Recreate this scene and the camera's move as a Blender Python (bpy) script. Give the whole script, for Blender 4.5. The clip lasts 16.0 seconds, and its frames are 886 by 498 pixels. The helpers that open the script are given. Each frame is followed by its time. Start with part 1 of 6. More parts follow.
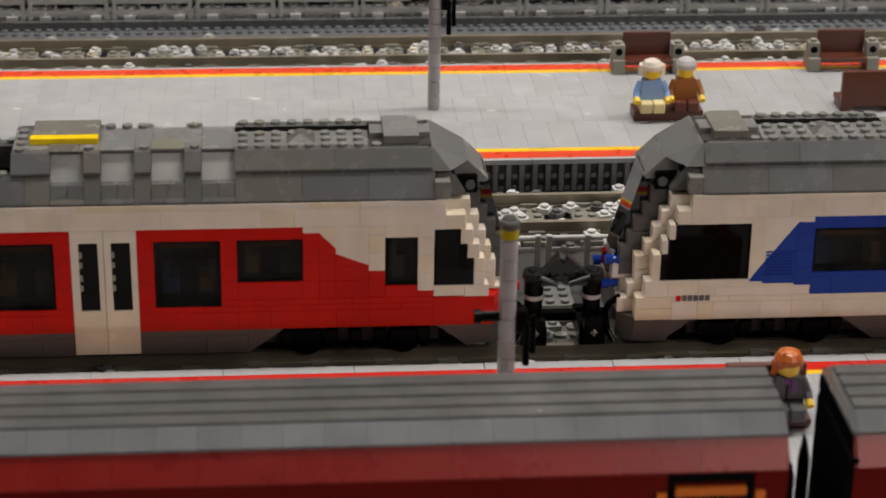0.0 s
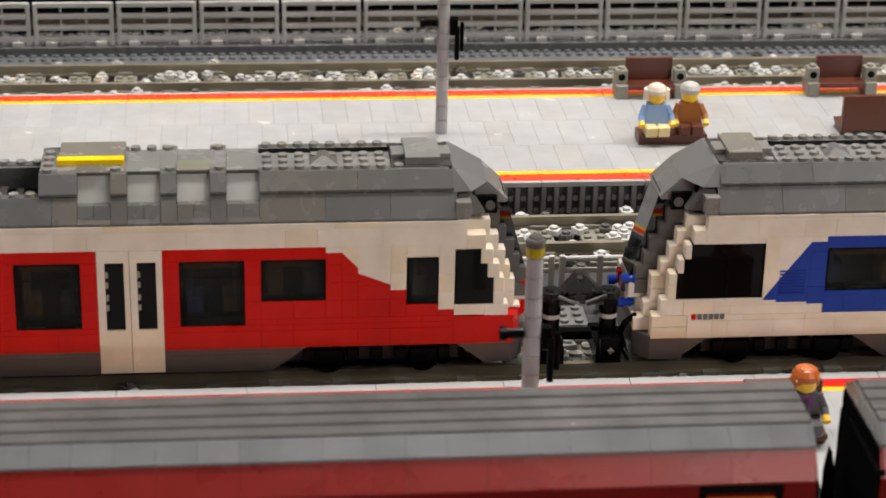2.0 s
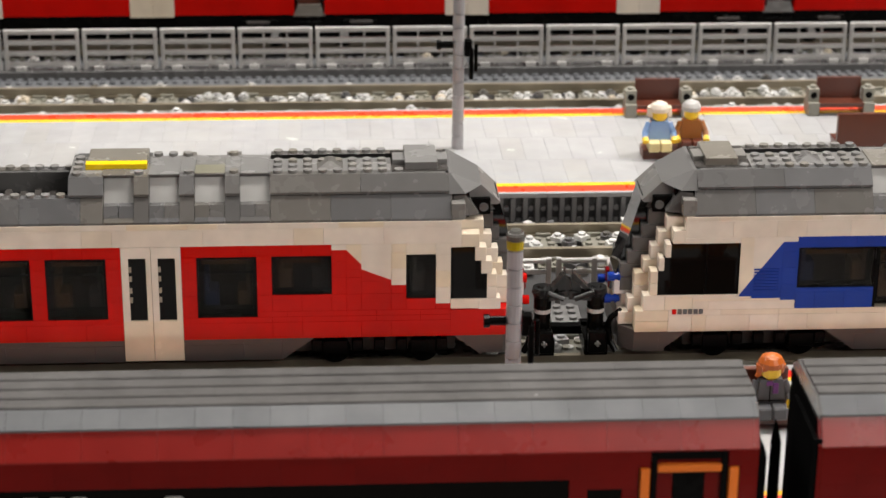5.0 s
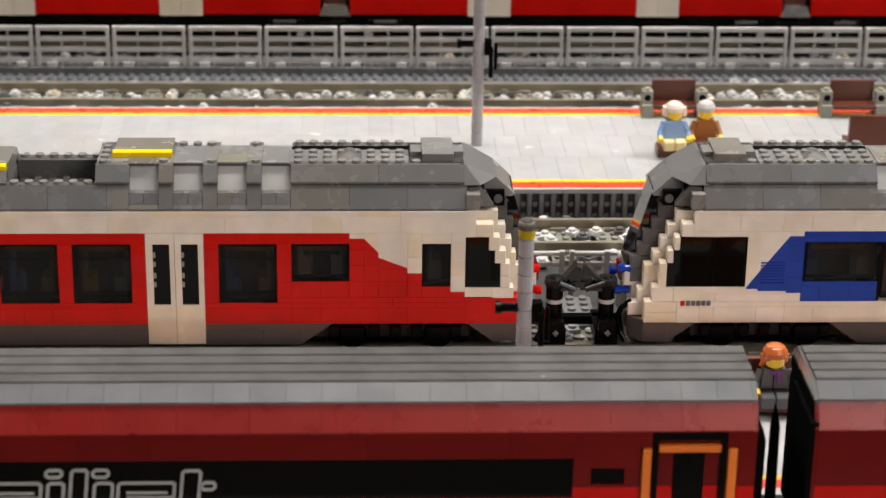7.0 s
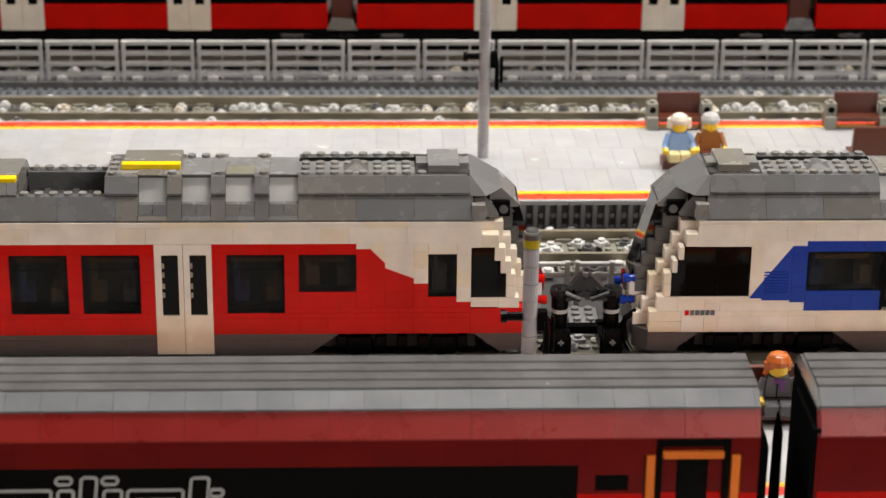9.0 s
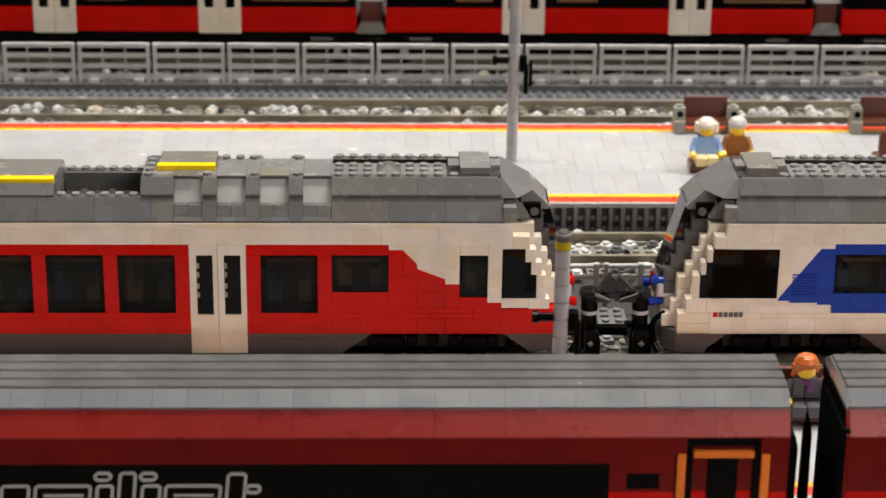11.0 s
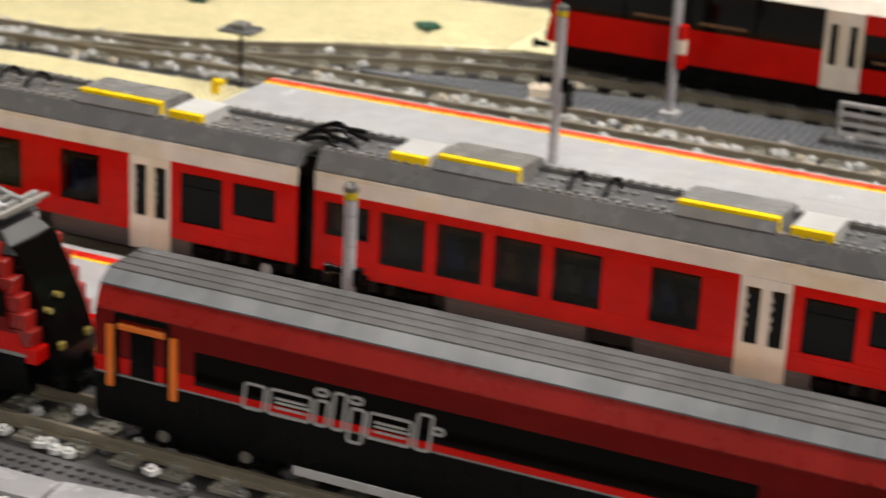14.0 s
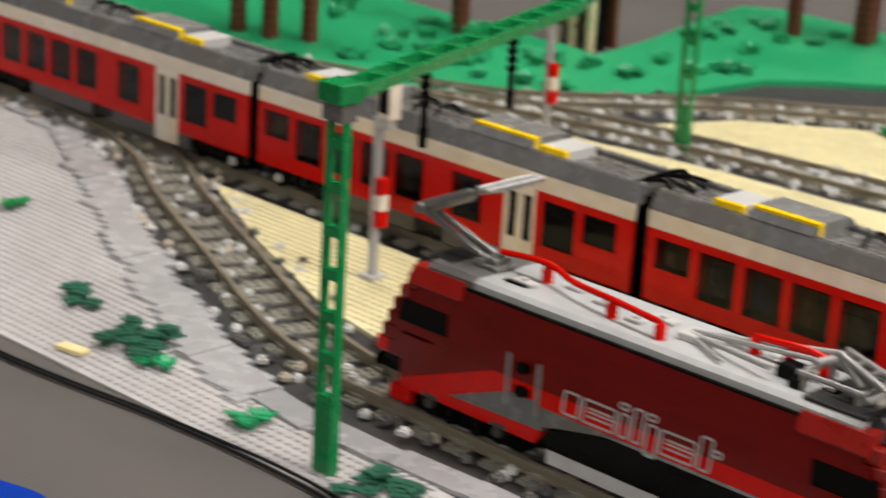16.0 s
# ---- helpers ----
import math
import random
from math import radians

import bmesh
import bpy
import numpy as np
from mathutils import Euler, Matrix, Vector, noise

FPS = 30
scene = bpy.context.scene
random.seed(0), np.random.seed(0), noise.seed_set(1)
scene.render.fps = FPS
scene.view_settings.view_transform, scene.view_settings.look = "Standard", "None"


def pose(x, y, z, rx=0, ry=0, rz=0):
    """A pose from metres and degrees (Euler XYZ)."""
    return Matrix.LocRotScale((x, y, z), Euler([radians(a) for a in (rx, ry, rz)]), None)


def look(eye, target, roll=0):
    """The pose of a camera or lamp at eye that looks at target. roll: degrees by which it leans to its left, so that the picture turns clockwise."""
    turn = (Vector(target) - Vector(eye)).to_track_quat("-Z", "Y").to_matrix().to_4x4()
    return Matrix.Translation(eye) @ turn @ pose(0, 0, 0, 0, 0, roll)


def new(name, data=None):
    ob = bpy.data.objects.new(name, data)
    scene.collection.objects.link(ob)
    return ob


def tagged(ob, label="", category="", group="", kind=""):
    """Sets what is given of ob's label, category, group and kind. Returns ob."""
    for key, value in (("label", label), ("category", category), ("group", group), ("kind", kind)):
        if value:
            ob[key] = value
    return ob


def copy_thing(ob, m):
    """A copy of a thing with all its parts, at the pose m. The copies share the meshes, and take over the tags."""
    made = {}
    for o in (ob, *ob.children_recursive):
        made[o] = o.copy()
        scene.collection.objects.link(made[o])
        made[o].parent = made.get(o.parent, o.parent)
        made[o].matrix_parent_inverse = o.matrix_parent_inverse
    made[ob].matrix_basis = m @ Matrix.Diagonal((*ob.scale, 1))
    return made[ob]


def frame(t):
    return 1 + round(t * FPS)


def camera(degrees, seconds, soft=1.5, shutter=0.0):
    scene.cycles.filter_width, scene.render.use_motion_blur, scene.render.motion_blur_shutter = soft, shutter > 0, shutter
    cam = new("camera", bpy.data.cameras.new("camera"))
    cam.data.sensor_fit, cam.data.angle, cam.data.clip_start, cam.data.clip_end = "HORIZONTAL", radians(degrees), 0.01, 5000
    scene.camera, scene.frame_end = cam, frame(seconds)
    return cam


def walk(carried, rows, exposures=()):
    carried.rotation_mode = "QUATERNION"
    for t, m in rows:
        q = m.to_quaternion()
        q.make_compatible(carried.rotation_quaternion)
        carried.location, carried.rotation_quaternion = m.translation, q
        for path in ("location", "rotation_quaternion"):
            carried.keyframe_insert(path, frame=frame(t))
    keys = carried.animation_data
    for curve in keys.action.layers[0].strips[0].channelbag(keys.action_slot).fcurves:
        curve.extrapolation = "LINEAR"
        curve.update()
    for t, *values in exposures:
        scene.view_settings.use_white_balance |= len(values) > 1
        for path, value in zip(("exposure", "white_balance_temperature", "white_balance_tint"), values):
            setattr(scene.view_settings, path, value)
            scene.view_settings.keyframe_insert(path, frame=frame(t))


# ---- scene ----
cam = camera(23.31, 16.0, 1.5, 0.45)
cam.data.dof.use_dof = True
cam.data.dof.focus_distance = 1.2
cam.data.dof.aperture_fstop = 15.5
# seconds, eye, target, roll
PATH = [
    (0, (-0.0138, -0.9516, 0.5049), (0.0801, 0.1375, 0.0098), 0.91),
    (0.5, (-0.0265, -0.9530, 0.5046), (0.0833, 0.1377, 0.0165), 1.10),
    (1, (-0.0376, -0.9573, 0.5058), (0.0666, 0.1324, 0.0142), 1.20),
    (1.5, (-0.0429, -0.9600, 0.5062), (0.0710, 0.1313, 0.0203), 1.47),
    (2, (-0.0432, -0.9669, 0.5064), (0.0711, 0.1274, 0.0273), 1.27),
    (2.5, (-0.0390, -0.9809, 0.5083), (0.0597, 0.1161, 0.0322), 0.84),
    (3, (-0.0309, -0.9977, 0.5116), (0.0629, 0.1040, 0.0453), 0.61),
    (3.5, (-0.0217, -1.0140, 0.5151), (0.0633, 0.0879, 0.0476), 0.54),
    (4, (-0.0155, -1.0302, 0.5174), (0.0633, 0.0764, 0.0598), 0.36),
    (6.5, (0.0030, -1.0918, 0.5199), (0.0571, 0.0173, 0.0650), 0.91),
    (7, (0.0012, -1.0965, 0.5209), (0.0522, 0.0143, 0.0700), 0.88),
    (7.5, (0.0024, -1.0998, 0.5209), (0.0490, 0.0128, 0.0737), 0.95),
    (8, (0.0039, -1.0999, 0.5217), (0.0508, 0.0126, 0.0741), 0.79),
    (8.5, (0.0044, -1.1018, 0.5226), (0.0504, 0.0119, 0.0781), 0.65),
    (9, (0.0026, -1.1074, 0.5217), (0.0484, 0.0071, 0.0792), 0.65),
    (11.5, (-0.0124, -1.1253, 0.5257), (0.0138, -0.0094, 0.0852), 0.81),
    (12, (-0.0280, -1.1334, 0.5257), (-0.1003, -0.0194, 0.0856), 0.51),
    (12.5, (-0.0458, -1.1471, 0.5270), (-0.1791, -0.0361, 0.0936), 0.89),
    (13, (-0.0752, -1.1617, 0.5312), (-0.3276, -0.0724, 0.0958), 1.73),
    (13.5, (-0.1062, -1.1669, 0.5322), (-0.4780, -0.1115, 0.0988), 2.54),
    (14, (-0.1414, -1.1663, 0.5345), (-0.5987, -0.1378, 0.1184), 2.83),
    (14.5, (-0.1715, -1.1670, 0.5381), (-0.7162, -0.1834, 0.1188), 3.21),
    (15, (-0.1992, -1.1668, 0.5413), (-0.8248, -0.2242, 0.1412), 3.18),
    (15.5, (-0.2309, -1.1651, 0.5427), (-0.9378, -0.2770, 0.1534), 3.24),
    (16, (-0.2677, -1.1591, 0.5398), (-1.0587, -0.3376, 0.1664), 3.37),
]
walk(cam, [(t, look(e, g, r)) for t, e, g, r in PATH], [(0, -0.72), (0.5, -0.54), (1.0, -0.32), (1.5, -0.22), (2.5, -0.1), (3.5, 0.0), (16, 0.0)])

# ---- world and lamps: an exhibition hall with rows of ceiling lamps ----
world = bpy.data.worlds.new("hall_air")
scene.world = world
world.use_nodes = True
world.node_tree.nodes["Background"].inputs[0].default_value = (1.0, 0.96, 0.92, 1)
world.node_tree.nodes["Background"].inputs[1].default_value = 0.09
scene.view_settings.exposure = 0.0
LAMPS = [(-2.2, -2.6, 34), (3.0, -2.6, 78), (-3.0, -6.6, 6), (0.8, -6.6, 16), (4.4, -6.6, 225), (-4.0, -10.5, 5), (3.6, -10.5, 250), (6.8, -10.5, 720), (-2.2, 0.6, 116), (0.4, 0.6, 118), (3.0, 0.6, 242), (-2.2, 3.8, 88), (1.3, 3.8, 104)]
for lx, ly, power in LAMPS:
    ld = bpy.data.lights.new("ceiling_lamp", "AREA")
    ld.shape, ld.size, ld.size_y = "RECTANGLE", 1.5, 0.5
    ld.energy, ld.color = power, (1.0, 0.952, 0.895)
    lo = new("ceiling_lamp", ld)
    lo.matrix_world = look((lx, ly, 3.95), (lx, ly, 0))

# ---- materials ----
MATS = {}


def mat(name, rgb, rough=0.32, metal=0.0, var=0.10, bump=0.0, scale=60.0, stain=0.12, spec=0.5, aged=None):
    """Moulded plastic, cloth or metal: grain, faint stains and a little change from piece to piece."""
    if name in MATS:
        return MATS[name]
    m = bpy.data.materials.new(name)
    m.use_nodes = True
    nt = m.node_tree
    b = nt.nodes["Principled BSDF"]
    b.inputs["Roughness"].default_value = rough
    b.inputs["Metallic"].default_value = metal
    b.inputs["Specular IOR Level"].default_value = spec
    geo = nt.nodes.new("ShaderNodeNewGeometry")
    info = nt.nodes.new("ShaderNodeObjectInfo")
    n1 = nt.nodes.new("ShaderNodeTexNoise")
    n1.inputs["Scale"].default_value = scale
    n1.inputs["Detail"].default_value = 5.0
    n2 = nt.nodes.new("ShaderNodeTexNoise")
    n2.inputs["Scale"].default_value = 9.0
    nt.links.new(geo.outputs["Position"], n1.inputs["Vector"])
    nt.links.new(geo.outputs["Position"], n2.inputs["Vector"])
    add = nt.nodes.new("ShaderNodeMath")
    add.operation = "ADD"
    nt.links.new(info.outputs["Random"], add.inputs[0])
    nt.links.new(geo.outputs["Random Per Island"], add.inputs[1])
    mr = nt.nodes.new("ShaderNodeMapRange")
    mr.inputs["From Max"].default_value = 2.0
    mr.inputs["To Min"].default_value, mr.inputs["To Max"].default_value = 1 - var, 1 + var
    nt.links.new(add.outputs[0], mr.inputs["Value"])
    st = nt.nodes.new("ShaderNodeMapRange")
    st.inputs["From Min"].default_value, st.inputs["From Max"].default_value = 0.3, 0.7
    st.inputs["To Min"].default_value, st.inputs["To Max"].default_value = 1 - stain, 1 + stain * 0.4
    nt.links.new(n1.outputs["Fac"], st.inputs["Value"])
    st2 = nt.nodes.new("ShaderNodeMapRange")
    st2.inputs["From Min"].default_value, st2.inputs["From Max"].default_value = 0.3, 0.7
    st2.inputs["To Min"].default_value, st2.inputs["To Max"].default_value = 1 - stain * 0.6, 1 + stain * 0.4
    nt.links.new(n2.outputs["Fac"], st2.inputs["Value"])
    mu = nt.nodes.new("ShaderNodeMath")
    mu.operation = "MULTIPLY"
    nt.links.new(mr.outputs[0], mu.inputs[0])
    nt.links.new(st.outputs[0], mu.inputs[1])
    mu2 = nt.nodes.new("ShaderNodeMath")
    mu2.operation = "MULTIPLY"
    nt.links.new(mu.outputs[0], mu2.inputs[0])
    nt.links.new(st2.outputs[0], mu2.inputs[1])
    sc = nt.nodes.new("ShaderNodeVectorMath")
    sc.operation = "SCALE"
    sc.inputs[0].default_value = rgb
    if aged:
        # some pieces have yellowed or greyed more than others
        mx = nt.nodes.new("ShaderNodeMix")
        mx.data_type = "RGBA"
        mx.inputs["A"].default_value, mx.inputs["B"].default_value = (*rgb, 1), (*aged, 1)
        pw = nt.nodes.new("ShaderNodeMath")
        pw.operation = "POWER"
        pw.inputs[1].default_value = 2.2
        fr = nt.nodes.new("ShaderNodeMath")
        fr.operation = "FRACT"
        ml = nt.nodes.new("ShaderNodeMath")
        ml.operation = "MULTIPLY"
        ml.inputs[1].default_value = 7.31
        nt.links.new(add.outputs[0], ml.inputs[0])
        nt.links.new(ml.outputs[0], fr.inputs[0])
        nt.links.new(fr.outputs[0], pw.inputs[0])
        nt.links.new(pw.outputs[0], mx.inputs["Factor"])
        nt.links.new(mx.outputs["Result"], sc.inputs[0])
    nt.links.new(mu2.outputs[0], sc.inputs["Scale"])
    nt.links.new(sc.outputs[0], b.inputs["Base Color"])
    rr = nt.nodes.new("ShaderNodeMapRange")
    rr.inputs["To Min"].default_value, rr.inputs["To Max"].default_value = rough * 0.75, min(1.0, rough * 1.3)
    nt.links.new(n1.outputs["Fac"], rr.inputs["Value"])
    nt.links.new(rr.outputs[0], b.inputs["Roughness"])
    if bump:
        bp = nt.nodes.new("ShaderNodeBump")
        bp.inputs["Strength"].default_value = bump
        bp.inputs["Distance"].default_value = 0.0006
        nt.links.new(n1.outputs["Fac"], bp.inputs["Height"])
        nt.links.new(bp.outputs[0], b.inputs["Normal"])
    MATS[name] = m
    return m


WHITE = mat("aged_white_plastic", (0.71, 0.63, 0.54), 0.24, var=0.05, aged=(0.70, 0.585, 0.42))
RED = mat("bright_red_plastic", (0.50, 0.0045, 0.002), 0.2, var=0.05, spec=0.15)
BLUE = mat("blue_plastic", (0.006, 0.035, 0.28), 0.2, var=0.05, spec=0.25)
YELLOW = mat("yellow_plastic", (0.82, 0.55, 0.008), 0.25, spec=0.3)
ORANGE = mat("orange_plastic", (0.75, 0.17, 0.015), 0.3)
HOODG = mat("worn_hood_grey", (0.115, 0.112, 0.11), 0.5, var=0.06, spec=0.25)
DGREY = mat("dark_grey_plastic", (0.10, 0.099, 0.101), 0.26, var=0.14, aged=(0.115, 0.105, 0.092))
# brownish old grey, set darker for the shade low on the cars
SKIRT = mat("shaded_old_grey_plastic", (0.066, 0.058, 0.054), 0.34, var=0.12)
MGREY = mat("stone_grey_plastic", (0.19, 0.186, 0.182), 0.26, var=0.10, aged=(0.19, 0.175, 0.15))
LGREY = mat("light_grey_plastic", (0.45, 0.44, 0.43), 0.34, var=0.08)
OLDGREY = mat("old_grey_plastic", (0.25, 0.24, 0.20), 0.4, var=0.14)
PALE = mat("pale_grey_tile", (0.385, 0.385, 0.392), 0.24, var=0.05, stain=0.08, aged=(0.385, 0.380, 0.372))
BLACK = mat("black_plastic", (0.0026, 0.0025, 0.0024), 0.26, spec=0.07)
GLASS = mat("smoked_glass", (0.0028, 0.0024, 0.002), 0.06, var=0.3, spec=0.13)
CLEAR = mat("tinted_window_glass", (0.30, 0.26, 0.22), 0.02, var=0.25, stain=0.2, spec=0.08)
CLEAR.node_tree.nodes["Principled BSDF"].inputs["Transmission Weight"].default_value = 1.0
CLEAR.node_tree.nodes["Principled BSDF"].inputs["IOR"].default_value = 1.22
SCREEN = mat("glossy_windscreen", (0.005, 0.005, 0.005), 0.03, spec=0.6, stain=0.02)
DRED = mat("dark_red_plastic", (0.128, 0.0032, 0.0022), 0.22, var=0.14, spec=0.2)
TAN = mat("tan_plastic", (0.62, 0.56, 0.34), 0.42, var=0.06)
GREEN = mat("green_plastic", (0.005, 0.19, 0.05), 0.26, var=0.1)
GRASS = mat("meadow_green_plastic", (0.012, 0.26, 0.10), 0.4, var=0.06)
DGREEN = mat("dark_green_plastic", (0.018, 0.085, 0.05), 0.35, var=0.25)
BROWN = mat("reddish_brown_plastic", (0.095, 0.024, 0.012), 0.32)
RAIL = mat("rail_metal", (0.29, 0.25, 0.185), 0.38, metal=0.55, var=0.08)
SLEEPER = mat("sleeper_plastic", (0.21, 0.20, 0.165), 0.35, var=0.2)
SKIN = mat("minifigure_yellow", (0.80, 0.52, 0.03), 0.3)
CLOTH = mat("table_cloth", (0.075, 0.066, 0.060), 0.9, var=0.05, bump=0.6, scale=400.0)
RUBBER = mat("gangway_rubber", (0.005, 0.005, 0.005), 0.9, spec=0.0)
CABLE = mat("cable_rubber", (0.006, 0.006, 0.006), 0.6, spec=0.2)
SILVER = mat("pale_metal", (0.55, 0.55, 0.54), 0.35, metal=0.4)

# ---- mesh helpers, in millimetres ----
MM = 0.001


class Geo:
    def __init__(self):
        self.v, self.f = [], []

    def convex(self, verts, faces):
        c = [sum(p[k] for p in verts) / len(verts) for k in range(3)]
        n0 = len(self.v)
        self.v.extend(verts)
        for f in faces:
            a, b, d = (Vector(verts[f[0]]), Vector(verts[f[1]]), Vector(verts[f[2]]))
            n = (b - a).cross(d - a)
            mid = sum((Vector(verts[i]) for i in f), Vector()) / len(f)
            f = f if n.dot(mid - Vector(c)) >= 0 else f[::-1]
            self.f.append([n0 + i for i in f])
        return self

    def box(self, x0, x1, y0, y1, z0, z1, c=0.25):
        x0, x1, y0, y1, z0, z1 = min(x0, x1), max(x0, x1), min(y0, y1), max(y0, y1), min(z0, z1), max(z0, z1)
        c = min(c, 0.3 * (x1 - x0), 0.3 * (y1 - y0), 0.3 * (z1 - z0))
        if c <= 0.01:
            v = [(x, y, z) for x in (x0, x1) for y in (y0, y1) for z in (z0, z1)]
            return self.convex(v, [(0, 1, 3, 2), (4, 5, 7, 6), (0, 1, 5, 4), (2, 3, 7, 6), (0, 2, 6, 4), (1, 3, 7, 5)])
        v, idx = [], {}
        for i, x in enumerate((x0, x1)):
            for j, y in enumerate((y0, y1)):
                for k, z in enumerate((z0, z1)):
                    sx, sy, sz = (c if i == 0 else -c), (c if j == 0 else -c), (c if k == 0 else -c)
                    idx[i, j, k] = len(v)
                    v += [(x, y + sy, z + sz), (x + sx, y, z + sz), (x + sx, y + sy, z)]
        I = lambda i, j, k, a: idx[i, j, k] + a
        f = []
        for i in (0, 1):
            f.append([I(i, 0, 0, 0), I(i, 1, 0, 0), I(i, 1, 1, 0), I(i, 0, 1, 0)])
            f.append([I(0, i, 0, 1), I(1, i, 0, 1), I(1, i, 1, 1), I(0, i, 1, 1)])
            f.append([I(0, 0, i, 2), I(1, 0, i, 2), I(1, 1, i, 2), I(0, 1, i, 2)])
            for j in (0, 1):
                f.append([I(0, i, j, 1), I(1, i, j, 1), I(1, i, j, 2), I(0, i, j, 2)])
                f.append([I(i, 0, j, 0), I(i, 1, j, 0), I(i, 1, j, 2), I(i, 0, j, 2)])
                f.append([I(i, j, 0, 0), I(i, j, 1, 0), I(i, j, 1, 1), I(i, j, 0, 1)])
                for k in (0, 1):
                    f.append([I(i, j, k, 0), I(i, j, k, 1), I(i, j, k, 2)])
        return self.convex(v, f)

    def loft(self, a, b):
        """A convex solid between two outlines of the same number of points."""
        n = len(a)
        f = [list(range(n)), list(range(n, 2 * n))]
        f += [[i, (i + 1) % n, n + (i + 1) % n, n + i] for i in range(n)]
        return self.convex(list(a) + list(b), f)

    def prism_y(self, xz, y0, y1):
        return self.loft([(x, y0, z) for x, z in xz], [(x, y1, z) for x, z in xz])

    def prism_x(self, yz, x0, x1):
        return self.loft([(x0, y, z) for y, z in yz], [(x1, y, z) for y, z in yz])

    def prism_z(self, xy, z0, z1):
        return self.loft([(x, y, z0) for x, y in xy], [(x, y, z1) for x, y in xy])

    def tube(self, p, q, r0, r1=None, n=10):
        r1 = r0 if r1 is None else r1
        p, q = Vector(p), Vector(q)
        d = (q - p).normalized()
        s = d.orthogonal().normalized()
        t = d.cross(s)
        ring = lambda o, r: [tuple(o + r * (math.cos(2 * math.pi * i / n) * s + math.sin(2 * math.pi * i / n) * t)) for i in range(n)]
        return self.loft(ring(p, r0), ring(q, r1))

    def pipe(self, pts, r, n=8):
        """One bent rod through the points."""
        pts = [Vector(p) for p in pts]
        n0, side = len(self.v), None
        for i, p in enumerate(pts):
            d = (pts[min(i + 1, len(pts) - 1)] - pts[max(i - 1, 0)]).normalized()
            side = d.orthogonal().normalized() if side is None else (side - d * side.dot(d)).normalized()
            up = d.cross(side)
            self.v += [tuple(p + r * (math.cos(2 * math.pi * k / n) * side + math.sin(2 * math.pi * k / n) * up)) for k in range(n)]
        for i in range(len(pts) - 1):
            for k in range(n):
                a, b = n0 + i * n + k, n0 + i * n + (k + 1) % n
                self.f.append([a, b, b + n, a + n])
        self.f.append(list(range(n0 + n - 1, n0 - 1, -1)))
        self.f.append(list(range(n0 + (len(pts) - 1) * n, n0 + len(pts) * n)))
        return self

    def stud(self, x, y, z, n=12, r=2.45, h=1.7):
        return self.tube((x, y, z - 0.1), (x, y, z + h), r, r, n)

    def mesh(self, name, material):
        me = bpy.data.meshes.new(name)
        me.from_pydata([(x * MM, y * MM, z * MM) for x, y, z in self.v], [], self.f)
        me.materials.append(material)
        return me


def part(name, geo, material, parent=None, label="", kind=""):
    ob = new(name, geo.mesh(name, material))
    if parent:
        ob.parent = parent
    return tagged(ob, label, kind=kind)


def thing(name, label, category, x=0, y=0, z=0, group="", kind=""):
    ob = new(name)
    ob.empty_display_size = 0.01
    ob.location = (x * MM, y * MM, z * MM)
    return tagged(ob, label, category, group, kind)


SHARED = {}


def piece(name, key, material, parent, at=(0, 0, 0), make=None, c=0.11):
    """One brick of its own, on a mesh that alike bricks share. key: length, depth, height, studs along, studs across."""
    k = (name, key, material.name)
    if k not in SHARED:
        g = Geo()
        if make:
            make(g)
        else:
            lx, ly, lz = key[:3]
            g.box(0.03, lx - 0.03, 0.03, ly - 0.03, 0.02, lz - 0.02, c)
        SHARED[k] = g.mesh(name, material)
    ob = new(name, SHARED[k])
    ob.location = [a * MM for a in at]
    ob.parent = parent
    return ob


S, P = 8.0, 3.2
rng = random.Random(7)

# ---- ground: table, baseplates, tracks, platforms ----


def smooth_path(pts, step=8.0):
    out = []
    for i in range(len(pts) - 1):
        p0, p1, p2, p3 = (Vector(pts[max(0, min(len(pts) - 1, i + k))]) for k in (-1, 0, 1, 2))
        n = max(1, int((p2 - p1).length / step))
        for j in range(n):
            u = j / n
            out.append(0.5 * ((2 * p1) + (p2 - p0) * u + (2 * p0 - 5 * p1 + 4 * p2 - p3) * u * u + (3 * p1 - p0 - 3 * p2 + p3) * u ** 3))
    return out + [Vector(pts[-1])]


def sweep(g, path, off, half, z0, z1):
    """A bar with a rectangular section along a path on the ground, off to its left."""
    ring = []
    for i, p in enumerate(path):
        d = (path[min(i + 1, len(path) - 1)] - path[max(i - 1, 0)]).normalized()
        n = Vector((-d.y, d.x))
        a, b = p + n * (off - half), p + n * (off + half)
        ring.append([(a.x, a.y, z0), (b.x, b.y, z0), (b.x, b.y, z1), (a.x, a.y, z1)])
    n0 = len(g.v)
    for r in ring:
        g.v.extend(r)
    for i in range(len(ring) - 1):
        for k in range(4):
            a, b = n0 + 4 * i + k, n0 + 4 * i + (k + 1) % 4
            g.f.append([a, a + 4, b + 4, b])
    g.f.append([n0, n0 + 1, n0 + 2, n0 + 3])
    m = n0 + 4 * (len(ring) - 1)
    g.f.append([m + 3, m + 2, m + 1, m])
    return g


def along(path, step):
    """Places and directions at even steps of a path."""
    left, out = 0.0, []
    for a, b in zip(path, path[1:]):
        seg = (b - a).length
        while left <= seg and seg > 0:
            out.append((a + (b - a) * (left / seg), (b - a).normalized()))
            left += step
        left -= seg
    return out


GZ = 1.6


